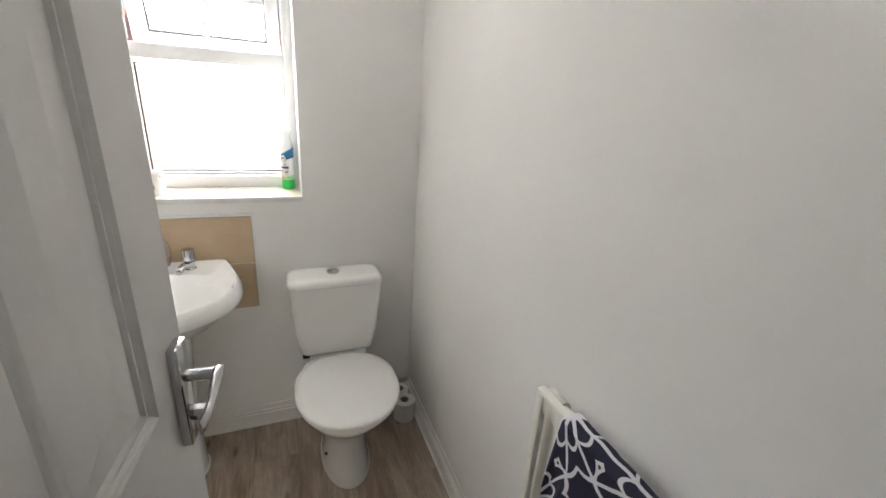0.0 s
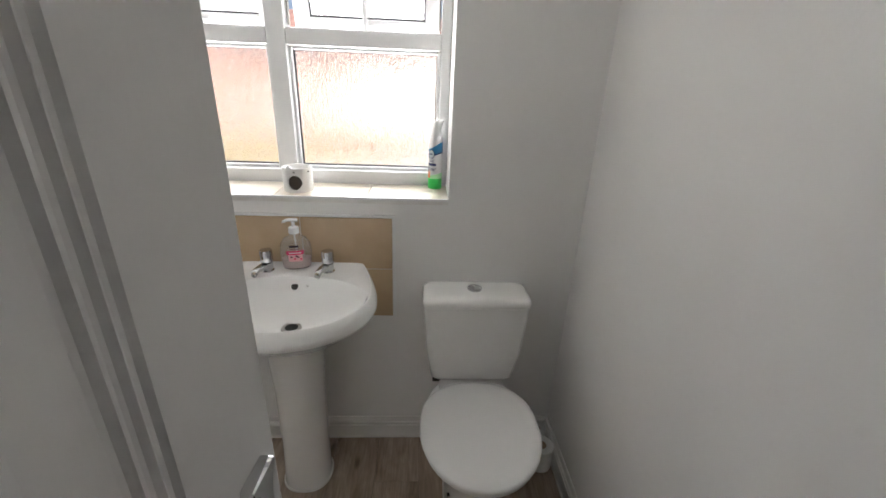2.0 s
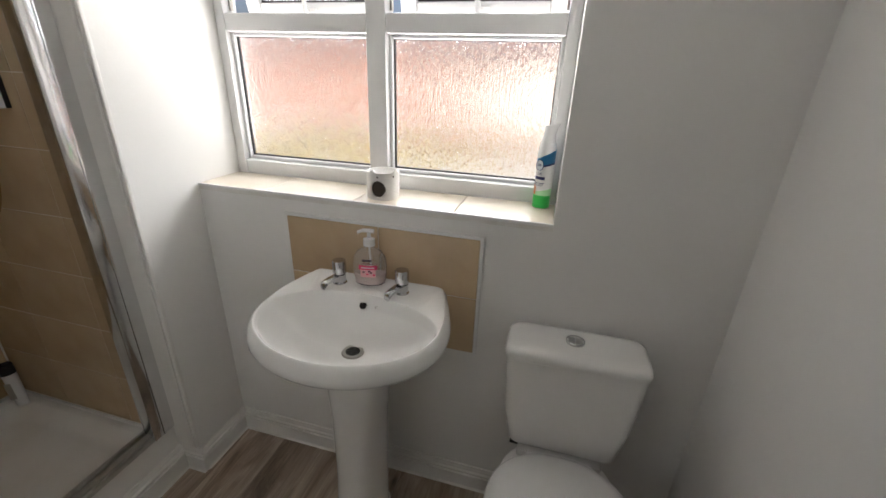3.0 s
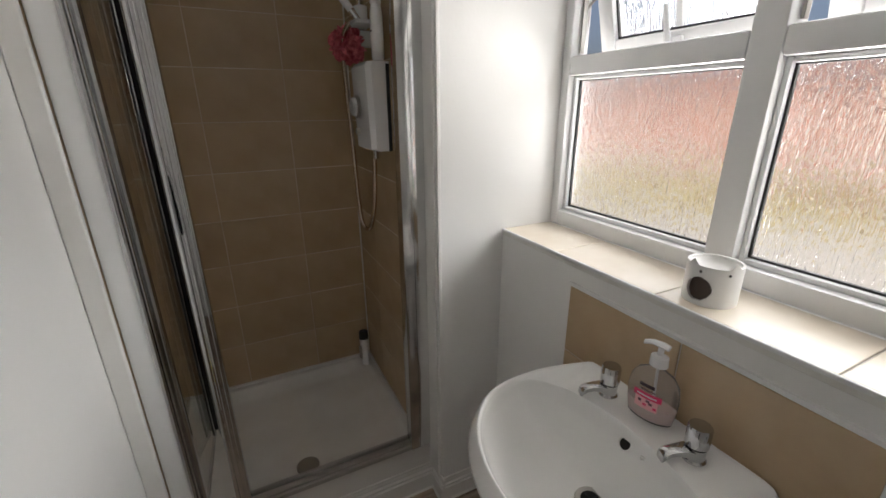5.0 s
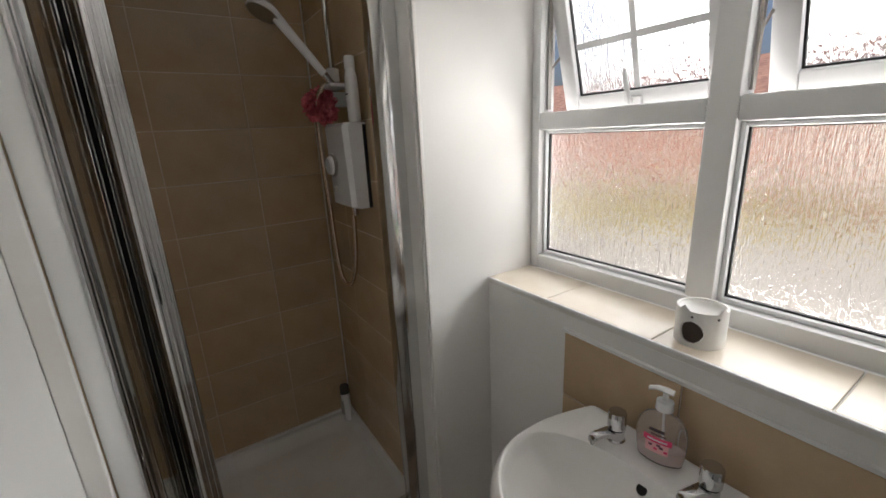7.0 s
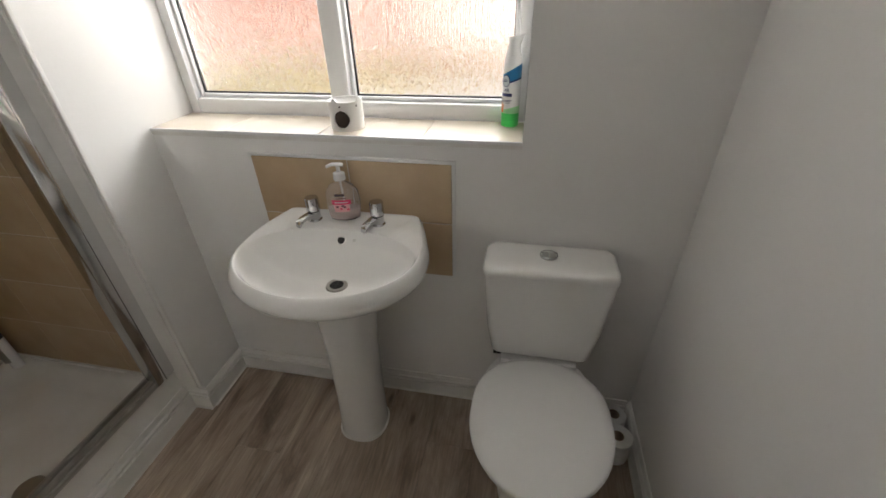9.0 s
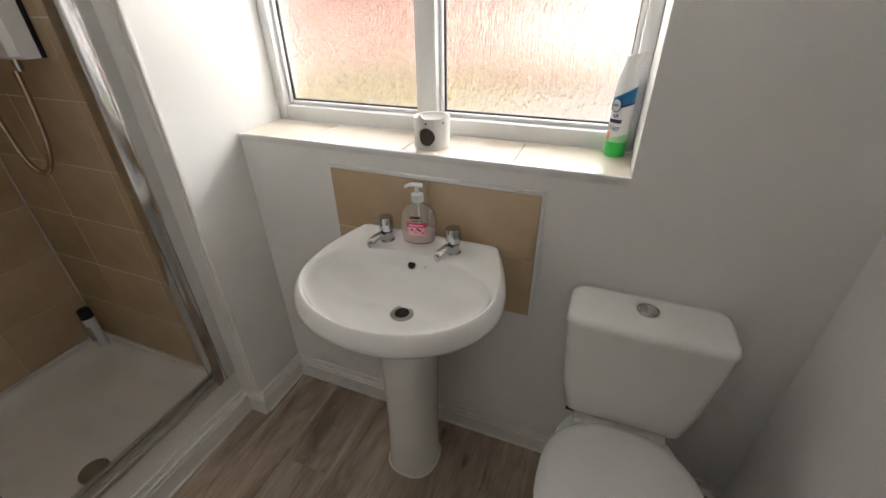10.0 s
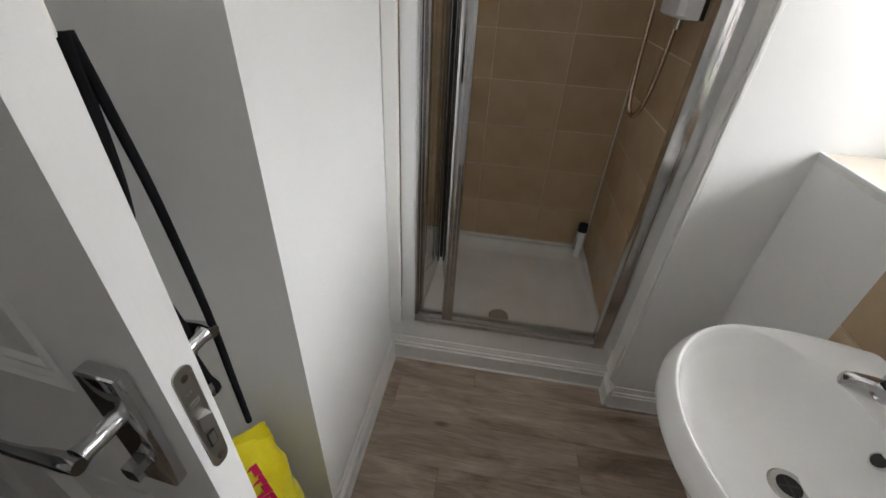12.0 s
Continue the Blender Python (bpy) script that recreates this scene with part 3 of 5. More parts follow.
knob.matrix_basis = Matrix.Translation((-0.02, -0.084, 0.065)) @ pose(0, 0, 0, 90)
part("outlet", tube([(0.04, -0.045, 0.0), (0.04, -0.045, -0.03)], 0.011, 12), M["chrome"], unit, smooth=True)
part("side_trim", box(0.1005, 0.103, -0.014, -0.002, 0.0, 0.285), M["rubber"], unit)

RX, RY = -0.450, SH_NORTH - 0.045
rail = thing("shower_rail", (RX, RY, 1.30), "chrome shower riser rail with white brackets", "shower rail")
part("rail_pole", tube([(0, 0, 0.42), (0, 0, 0.96)], 0.011, 14), M["chrome"], rail, smooth=True)
part("wall_bracket", profile_bars([(-0.040, 0.040, -0.022, 0.043, 0.955, 1.005)], 0.006), M["white_plastic"], rail, smooth=30)
part("wall_bracket", profile_bars([(-0.022, 0.022, -0.018, 0.043, 0.40, 0.45)], 0.006), M["white_plastic"], rail, smooth=30)
part("slider", lathe([(0.013, 0.48), (0.024, 0.485), (0.024, 0.525), (0.013, 0.53)], n=18), M["white_plastic"], rail, smooth=35)
part("soap_dish", profile_bars([(-0.03, 0.12, -0.055, 0.02, 0.455, 0.468)], 0.005), M["white_plastic"], rail, smooth=30)

head = thing("hand_shower", (RX + 0.058, RY - 0.03, 1.80), "white hand shower with a chrome collar", "shower head")
p0, p1 = Vector((0.005, -0.02, 0.0)), Vector((-0.030, -0.140, 0.165))
part("head_grip", tube([p0, p0.lerp(p1, 0.3), p0.lerp(p1, 0.7), p1], [0.012, 0.014, 0.015, 0.017], 14), M["white_plastic"], head, smooth=True)
part("collar", tube([p0 + (p0 - p1).normalized() * 0.045, p0], [0.009, 0.012], 12), M["chrome"], head, smooth=True)
cup = part("spray_head", lathe([(0.0, 0.028), (0.03, 0.026), (0.05, 0.012), (0.052, 0.0), (0.048, -0.004)], n=28, caps=(False, False)), M["white_plastic"], head, smooth=35)
cup.matrix_basis = Matrix.Translation((-0.036, -0.177, 0.178)) @ pose(0, 0, 0, -28, -8, 0)
face = part("spray_plate", lathe([(0.0, -0.006), (0.047, -0.005), (0.0478, -0.001)], n=28, caps=(False, False)), M["steel"], head, "dark spray plate", smooth=35)
face.matrix_basis = cup.matrix_basis.copy()

hose = thing("shower_hose", (-0.387, SH_NORTH - 0.045, 1.32), "flexible steel shower hose hanging in a loop", "shower hose")
hp = bezier([(0, 0, 0), (0.0, -0.004, -0.10), (-0.006, -0.012, -0.20), (-0.030, -0.022, -0.268), (-0.065, -0.032, -0.285), (-0.095, -0.040, -0.25), (-0.112, -0.044, -0.14), (-0.108, -0.05, 0.05), (-0.080, -0.065, 0.25), (-0.045, -0.075, 0.38), (-0.015, -0.06, 0.435), (-0.005, -0.03, 0.452)], 8)
M["hose_steel"] = material("bronzed_steel_hose", (0.52, 0.42, 0.34), 0.2, 1.0)
part("hose", tube(hp, 0.0088, 12), M["hose_steel"], hose, smooth=True)

sb = thing("shampoo_bottle", (-0.308, SH_NORTH - 0.036, 1.6425), "tall white shampoo bottle standing on the shower unit", "bottle")
part("bottle_body", loft([[(r * math.cos(2 * math.pi * k / 20), r * 0.62 * math.sin(2 * math.pi * k / 20), z) for k in range(20)] for r, z in ((0.026, 0), (0.031, 0.008), (0.032, 0.09), (0.030, 0.14), (0.022, 0.165))]), M["white_plastic"], sb, smooth=35)
part("cap", lathe([(0.0175, 0.1655), (0.018, 0.167), (0.017, 0.200), (0.014, 0.204)], n=18), M["white_plastic"], sb, smooth=35)
M["text_dark"] = material("dark_print", (0.05, 0.03, 0.04), 0.5)
part("printed_mark", boxes((-0.012, 0.012, -0.0205, -0.0198, 0.085, 0.09)), M["text_dark"], sb)

M["loofah"] = material("pink_netting", (0.62, 0.10, 0.14), 0.75)
speckle(M["loofah"], (0.40, 0.04, 0.07), (0.78, 0.20, 0.24), (60, 60, 60))
loofah = thing("bath_puff", (-0.455, SH_NORTH - 0.095, 1.705), "pink netting bath puff hanging from the soap dish", "bath puff")
bm = bmesh.new()
rnd = random.Random(5)
for k in range(110):
    c = Vector((rnd.gauss(0, 1), rnd.gauss(0, 1), rnd.gauss(0, 1))).normalized()
    rad = 0.030 + 0.030 * rnd.random() ** 0.5
    a1 = c.cross(Vector((rnd.random(), rnd.random(), rnd.random()))).normalized()
    a2 = c.cross(a1)
    s = 0.018 + 0.010 * rnd.random()
    verts = []
    for j in range(10):
        t = 2 * math.pi * j / 10
        lift = 0.008 * math.sin(3 * t + k)
        verts.append((bm.verts.new(c * (rad + lift) + s * (math.cos(t) * a1 + math.sin(t) * a2)), bm.verts.new(c * (rad - 0.012 + lift) + 0.45 * s * (math.cos(t) * a1 + math.sin(t) * a2))))
    for j in range(10):
        p, q = verts[j], verts[(j + 1) % 10]
        bm.faces.new((p[0], q[0], q[1], p[1]))
part("netting", bm, M["loofah"], loofah, smooth=True)
part("cord", tube(bezier([(0, 0, 0.05), (0.01, 0.02, 0.07), (0.02, 0.045, 0.058)]), 0.0015, 6), M["loofah"], loofah)

gel = thing("small_tube", (SH_BACK + 0.092, SH_NORTH - 0.050, RIM - 0.001), "slim white tube with a black cap standing in the tray corner", "bottle", turn=20)
gel.matrix_basis = gel.matrix_basis @ pose(0, 0, 0, -6, -9, 0) @ Matrix.Scale(1.28, 4)
part("tube_body", loft([[(r * math.cos(2 * math.pi * k / 18), r * f * math.sin(2 * math.pi * k / 18), z) for k in range(18)] for r, f, z in ((0.020, 0.5, 0.0), (0.019, 0.7, 0.04), (0.018, 1.0, 0.11))]), M["white_plastic"], gel, smooth=35)
part("cap", lathe([(0.0185, 0.1105), (0.0188, 0.112), (0.018, 0.142), (0.015, 0.146)], n=18), M["rubber"], gel, "black cap", smooth=35)
part("label", boxes((-0.010, 0.010, -0.0196, -0.0186, 0.03, 0.085)), M["steel"], gel, "grey printed label")

# ---- basin ----
def curve_ring(fn, z, n=64):
    return [(*fn(2 * math.pi * k / n), z(2 * math.pi * k / n) if callable(z) else z) for k in range(n)]


BX, BY = 0.671, -0.225
basin = thing("pedestal_basin", (BX, 0, 0), "white glazed pedestal basin with chrome waste", "wash basin")


def basin_edge(shrink=0.0, back=-0.004, front=0.463):
    """Outline of the basin: flat back with cut corners, full round front."""
    w = 0.289 - shrink
    side = bezier([(w, BY, 0), (w * 0.985, -0.165, 0), (w * 0.93, -0.105, 0), (w * 0.84, -0.035, 0), (w * 0.76, back - shrink * 0.5, 0), (w * 0.4, back - shrink * 0.6, 0), (0, back - shrink * 0.6, 0)], 10)

    def fn(t):
        c, s = math.cos(t), math.sin(t)
        if s < -1e-6:
            return (w * c, BY + (front + BY - shrink) * s)
        f = t % math.pi / (math.pi / 2)
        p = side[min(60, round(60 * (f if f <= 1 else 2 - f)))]
        return (math.copysign(p.x, c) if abs(p.x) > 1e-6 else 0.0, p.y)
    return fn


def bowl_edge(k):
    """Inner outlines, from the rim (0) to the waste (1)."""
    def fn(t):
        c, s = math.cos(t), math.sin(t)
        w = 0.2645 * (1 - k) ** 0.62
        f = (0.4390 + BY) * (1 - k) ** 0.62
        b = 0.105 * (1 - k) ** 0.8
        cy = BY + (-0.213 - BY) * k
        return (w * c, cy + (f if s < 0 else b) * s)
    return fn


def rim_z(t):
    s = math.sin(t)
    return 0.842 + 0.018 * max(0.0, s)


rings = [curve_ring(basin_edge(0.17), 0.66), curve_ring(basin_edge(0.10), 0.70), curve_ring(basin_edge(0.035), 0.762), curve_ring(basin_edge(0.008), 0.780), curve_ring(basin_edge(0.0), 0.795), curve_ring(basin_edge(0.0008), 0.806), curve_ring(basin_edge(0.0045), lambda t: rim_z(t) - 0.024),
         curve_ring(basin_edge(0.0100), lambda t: rim_z(t) - 0.0125), curve_ring(basin_edge(0.0155), lambda t: rim_z(t) - 0.0050), curve_ring(basin_edge(0.0192), lambda t: rim_z(t) - 0.0009),
         curve_ring(basin_edge(0.0205), lambda t: rim_z(t) - 0.0001), curve_ring(basin_edge(0.0220), lambda t: rim_z(t) - 0.0003), curve_ring(basin_edge(0.0240), lambda t: rim_z(t) - 0.0016), curve_ring(basin_edge(0.0268), lambda t: rim_z(t) - 0.0045),
         curve_ring(bowl_edge(0.022), lambda t: rim_z(t) - 0.0070 - 0.0025 * max(0.0, -math.sin(t))), curve_ring(bowl_edge(0.036), lambda t: rim_z(t) - 0.0105 - 0.004 * max(0.0, -math.sin(t))), curve_ring(bowl_edge(0.055), lambda t: rim_z(t) - 0.017 - 0.003 * max(0.0, -math.sin(t)))]
for k in (0.08, 0.13, 0.2, 0.3, 0.42, 0.55, 0.68, 0.8, 0.9, 0.97):
    rings.append(curve_ring(bowl_edge(k), 0.828 - 0.125 * (1 - (1 - k) ** 1.9)))
bowl = loft(rings, cap_start=True, cap_end=True)
part("bowl", bowl, M["china"], basin, smooth=70)
ped = []
for z, w, f, b in ((0.0, 0.089, 0.280, 0.10), (0.02, 0.087, 0.278, 0.10), (0.2, 0.083, 0.270, 0.09), (0.45, 0.086, 0.266, 0.08), (0.62, 0.098, 0.275, 0.06), (0.70, 0.114, 0.292, 0.05)):
    ring = []
    for k in range(36):
        t = 2 * math.pi * k / 36
        c, s = math.cos(t), math.sin(t)
        cy = -(f + b) / 2
        ring.append((-0.006 + w * math.copysign(abs(c) ** 0.8, c), cy + (f - b) / 2 * math.copysign(abs(s) ** 0.85, s), z))
    ped.append(ring)
part("pedestal", loft(ped), M["china"], basin, smooth=50)
seal_ring = [(x * 1.015, -0.1925 + (y + 0.1925) * 1.015, 0.0022) for x, y, z in ped[0]]
part("sealant_bead", tube(seal_ring + seal_ring[:1], 0.0045, 6), M["silicone"], basin, "white silicone bead")
waste = part("waste", lathe([(0.0212, 0.7072), (0.031, 0.7080), (0.034, 0.7035)], 0, -0.213, 28, caps=(False, False)), M["steel"], basin, "metal waste ring", smooth=30)
# no real opening: a dark disc holds the shade of the waste
part("waste_hole", lathe([(0.0, 0.7066), (0.0205, 0.7066), (0.0214, 0.7072)], 0, -0.213, 24, caps=(False, False)), M["dark"], waste, "dark disc painted as the shade in the waste")
part("waste_cross", boxes((-0.018, 0.018, -0.215, -0.211, 0.7068, 0.7074), (-0.002, 0.002, -0.231, -0.2155, 0.7068, 0.7074), (-0.002, 0.002, -0.2105, -0.195, 0.7068, 0.7074)), M["rubber"], waste)
# overflow is a solid disc, its inner shade given by near-black colour
o = part("overflow", lathe([(0.0, 0.002), (0.0115, 0.002), (0.0125, 0.0)], n=22, caps=(False, False)), M["dark"], basin, "dark disc painted as the shade in the overflow")
o.matrix_basis = Matrix.Translation((-0.002, -0.1285, 0.817)) @ pose(0, 0, 0, 52)
o2 = part("overflow_rim", lathe([(0.0122, 0.0), (0.0125, 0.003), (0.0145, 0.0032), (0.0155, 0.0)], n=22, caps=(False, False)), M["china"], basin, smooth=True)
o2.matrix_basis = o.matrix_basis.copy()
o3 = part("maker_mark", boxes((-0.005, 0.005, -0.0035, -0.0015, 0, 0.0006), (-0.005, 0.005, 0.001, 0.0025, 0, 0.0006), (-0.0015, 0.001, -0.006, -0.004, 0, 0.0006)), M["steel"], basin, "small grey printed mark")
o3.matrix_basis = Matrix.Translation((0.042, -0.131, 0.8215)) @ pose(0, 0, 0, 48)


def tap(at, turn, label):
    t = thing("basin_tap", at, label, "tap", "pair of basin taps", turn)
    part("base", lathe([(0.0225, 0), (0.0225, 0.004), (0.019, 0.008), (0.019, 0.032)], n=24), M["chrome"], t, smooth=35)
    part("neck", lathe([(0.0165, 0.0322), (0.0165, 0.0355)], n=20), M["rubber"], t)
    part("head", lathe([(0.0205, 0.036), (0.0215, 0.037), (0.0215, 0.076), (0.0195, 0.079)], n=24), M["chrome"], t, smooth=35)
    body = [[(x * w, y, z + h) for x, h in ((-1, -0.35 * d), (-1, 0.35 * d), (-0.6, 0.5 * d), (0.6, 0.5 * d), (1, 0.35 * d), (1, -0.35 * d), (0.6, -0.5 * d), (-0.6, -0.5 * d))]
            for y, z, w, d in ((-0.008, 0.020, 0.0165, 0.024), (-0.022, 0.023, 0.0140, 0.019), (-0.040, 0.024, 0.0115, 0.014), (-0.054, 0.0215, 0.0110, 0.014), (-0.064, 0.0165, 0.0110, 0.017), (-0.0685, 0.010, 0.0100, 0.015))]
    part("spout", loft(body), M["chrome"], t, smooth=50)
    return t


tap((0.564, -0.073, 0.8505), -22, "chrome basin tap on the white basin beside the soap bottle")
tap((0.775, -0.073, 0.8505), -22, "chrome basin tap on the white basin, the one towards the toilet")

# hand soap
M["soap"] = clear_glass("pink_soap", (0.95, 0.74, 0.70), 0.12)
M["soap"].node_tree.nodes["Principled BSDF"].inputs["Transmission Weight"].default_value = 0.35
M["bottle_clear"] = clear_glass("clear_plastic", (1.0, 0.99, 0.985), 0.02)
M["bottle_clear"].node_tree.nodes["Principled BSDF"].inputs["Transmission Weight"].default_value = 0.86
M["bottle_clear"].node_tree.nodes["Principled BSDF"].inputs["IOR"].default_value = 1.1
M["pink_label"] = material("pink_label", (0.75, 0.04, 0.16), 0.35)
M["pale_pink"] = material("pale_pink_print", (0.85, 0.45, 0.48), 0.4)
soap = thing("soap_bottle", (0.664, -0.060, 0.8588), "clear pump bottle of pink hand soap on the basin", "soap dispenser", turn=14)


def oval(r, f, z, n=26):
    return [(r * math.cos(2 * math.pi * k / n), r * f * math.sin(2 * math.pi * k / n), z) for k in range(n)]


part("bottle_body", loft([oval(r, 0.58, z) for r, z in ((0.030, 0), (0.036, 0.004), (0.040, 0.03), (0.041, 0.06), (0.038, 0.085), (0.028, 0.103), (0.013, 0.112), (0.012, 0.118))]), M["bottle_clear"], soap, smooth=50)
part("soap_fill", loft([oval(r, 0.54, z) for r, z in ((0.028, 0.003), (0.034, 0.007), (0.0375, 0.03), (0.038, 0.036))]), M["soap"], soap, "pale pink soap", smooth=50)
part("collar", lathe([(0.014, 0.1185), (0.0145, 0.120), (0.0135, 0.138), (0.006, 0.141)], n=20), M["white_plastic"], soap, smooth=35)
part("dip_tube", tube([(0, 0, 0.117), (0.004, 0.0, 0.02)], 0.0022, 6), M["white_plastic"], soap)
part("pump", loft([[(x, y * w, z + h) for y, h in ((-1, 0), (-0.6, 0.004), (0.6, 0.004), (1, 0), (0.6, -0.004), (-0.6, -0.004))] for x, z, w in ((0.012, 0.160, 0.008), (0.0, 0.162, 0.009), (-0.014, 0.162, 0.006), (-0.027, 0.156, 0.004))]), M["white_plastic"], soap, smooth=50)
part("pump_stem", lathe([(0.0048, 0.1412), (0.0048, 0.1575)], n=14), M["white_plastic"], soap, smooth=True)


def curved_label(name, r, f, z0, z1, a0, a1, mat, parent, label="", n=12):
    bm = bmesh.new()
    low, high, lo2, hi2 = [], [], [], []
    for k in range(n + 1):
        a = radians(a0 + (a1 - a0) * k / n)
        for lst, z, q in ((low, z0, 0), (high, z1, 0), (lo2, z0, 0.0005), (hi2, z1, 0.0005)):
            lst.append(bm.verts.new(((r + q) * math.cos(a), (r + q) * f * math.sin(a), z)))
    for k in range(n):
        bm.faces.new((lo2[k], lo2[k + 1], hi2[k + 1], hi2[k]))
        bm.faces.new((high[k], high[k + 1], low[k + 1], low[k]))
        bm.faces.new((hi2[k], hi2[k + 1], high[k + 1], high[k]))
        bm.faces.new((low[k], low[k + 1], lo2[k + 1], lo2[k]))
    bmesh.ops.recalc_face_normals(bm, faces=bm.faces[:])
    return part(name, bm, mat, parent, label, smooth=True)


M["label_dark"] = material("plum_print", (0.12, 0.02, 0.05), 0.4)
curved_label("front_label", 0.0418, 0.58, 0.054, 0.067, 236, 300, M["pink_label"], soap, "bright pink label band")
curved_label("label_words", 0.0422, 0.58, 0.0585, 0.0615, 246, 290, M["white_plastic"], soap, "white lettering bar on the pink band")
curved_label("flower_print", 0.0414, 0.58, 0.031, 0.0535, 242, 294, M["pale_pink"], soap, "pale pink flower print")
for k, (a0, z) in enumerate(((250, 0.044), (262, 0.038), (274, 0.043), (284, 0.036), (268, 0.047))):
    curved_label("petal", 0.0418, 0.58, z, z + 0.005, a0, a0 + 8, M["pink_label"] if k % 2 else M["label_dark"], soap, n=4)
curved_label("word_bar", 0.0405, 0.58, 0.078, 0.085, 248, 282, M["text_dark"], soap, "dark lettering bar")
curved_label("small_bar", 0.0405, 0.58, 0.071, 0.073, 252, 286, M["label_dark"], soap)
soap.scale = (1.28, 1.15, 1.1)

# ---- toilet ----
toilet = thing("toilet", (1.306, 0, 0), "white close-coupled toilet with the lid down", "toilet")


def egg(w, f, b, z, wb=0.7, n=44, x0=0.0):
    """An egg-shaped ring: half-width w, from y = -b to y = -f."""
    ring, mid = [], b + (f - b) * 0.50
    for k in range(n):
        t = 2 * math.pi * k / n
        c, s = math.cos(t), math.sin(t)
        if s <= 0:
            ring.append((x0 + w * c, -mid + (f - mid) * s, z))
        else:
            ring.append((x0 + w * math.copysign(abs(c) ** 0.62, c) * (1 - (1 - wb) * s ** 2.2), -mid + (mid - b) * s ** 0.66, z))
    return ring


LX = 0.006
part("lid", loft([egg(0.197, 0.598, 0.150, 0.4035, 0.72, x0=LX), egg(0.2025, 0.6045, 0.145, 0.408, 0.74, x0=LX), egg(0.2025, 0.6045, 0.145, 0.415, 0.74, x0=LX), egg(0.197, 0.598, 0.150, 0.4215, 0.73, x0=LX), egg(0.172, 0.570, 0.165, 0.4262, 0.70, x0=LX), egg(0.10, 0.49, 0.22, 0.4285, 0.72, x0=LX)]), M["seat"], toilet, "white plastic lid", smooth=50)
part("seat", loft([egg(0.190, 0.594, 0.152, 0.386, 0.70, x0=LX), egg(0.196, 0.600, 0.149, 0.390, 0.70, x0=LX), egg(0.196, 0.600, 0.149, 0.4025, 0.70, x0=LX)]), M["seat"], toilet, "white plastic seat", smooth=50)
part("bowl", loft([egg(0.098, 0.485, 0.12, 0.0, 0.85), egg(0.094, 0.480, 0.12, 0.02, 0.85), egg(0.088, 0.455, 0.12, 0.08, 0.9), egg(0.092, 0.44, 0.12, 0.17, 0.9), egg(0.125, 0.478, 0.11, 0.25, 0.9),
                   egg(0.160, 0.535, 0.10, 0.31, 0.9), egg(0.178, 0.570, 0.09, 0.35, 0.85), egg(0.181, 0.578, 0.08, 0.375, 0.85), egg(0.178, 0.574, 0.08, 0.3855, 0.85)]), M["china"], toilet, smooth=50)
part("shelf", box(-0.125, 0.125, -0.152, -0.02, 0.3858, 0.412, 0.006), M["china"], toilet, smooth=40)
for x in (-0.075, 0.075):
    part("hinge", tube([(x - 0.02, -0.158, 0.412), (x + 0.02, -0.158, 0.412)], 0.009, 10), M["seat"], toilet, smooth=True)
foot = [(x * 1.02, -0.3 + (y + 0.3) * 1.02, 0.002) for x, y, z in egg(0.098, 0.485, 0.12, 0.0, 0.85)]
part("sealant_bead", tube(foot + foot[:1], 0.003, 6), M["silicone"], toilet, "white silicone bead")
part("fixing_screw", tube([(-0.083, -0.36, 0.085), (-0.092, -0.362, 0.083)], 0.006, 10), M["rubber"], toilet, "dark fixing screw", smooth=True)
part("cistern_gasket", box(-0.118, 0.118, -0.118, -0.03, 0.4125, 0.4265), M["rubber"], toilet, "black rubber gasket")
part("bracket", boxes((-0.150, -0.119, -0.125, -0.105, 0.405, 0.428)), M["rubber"], toilet, "black bracket end")
part("cistern", loft([rounded(-0.148, 0.148, -0.140, -0.014, 0.026, 0.4275), rounded(-0.158, 0.158, -0.147, -0.012, 0.028, 0.438), rounded(-0.176, 0.176, -0.158, -0.010, 0.028, 0.55), rounded(-0.187, 0.187, -0.164, -0.008, 0.028, 0.70), rounded(-0.1895, 0.1895, -0.165, -0.008, 0.028, 0.7545)]), M["china"], toilet, smooth=50)
part("cistern_lid", loft([rounded(-0.188, 0.188, -0.164, -0.006, 0.036, 0.7547), rounded(-0.194, 0.194, -0.169, -0.005, 0.036, 0.758), rounded(-0.195, 0.195, -0.170, -0.005, 0.036, 0.770), rounded(-0.190, 0.190, -0.165, -0.008, 0.036, 0.783), rounded(-0.178, 0.178, -0.153, -0.016, 0.03, 0.7895), rounded(-0.15, 0.15, -0.13, -0.03, 0.03, 0.7915)]), M["china"], toilet, "white glazed cistern lid", smooth=50)
push = part("push_button", lathe([(0.0265, 0.790), (0.0265, 0.7965), (0.0235, 0.798), (0.0235, 0.7945)], -0.006, -0.080, 30, caps=(False, False)), M["chrome"], toilet, "chrome dual flush button", smooth=30)
part("button_half", boxes((-0.0255, -0.0065, -0.093, -0.067, 0.792, 0.7962)), M["chrome"], push)
part("button_half", boxes((-0.0050, 0.0135, -0.093, -0.067, 0.792, 0.7962)), M["silver"], push)

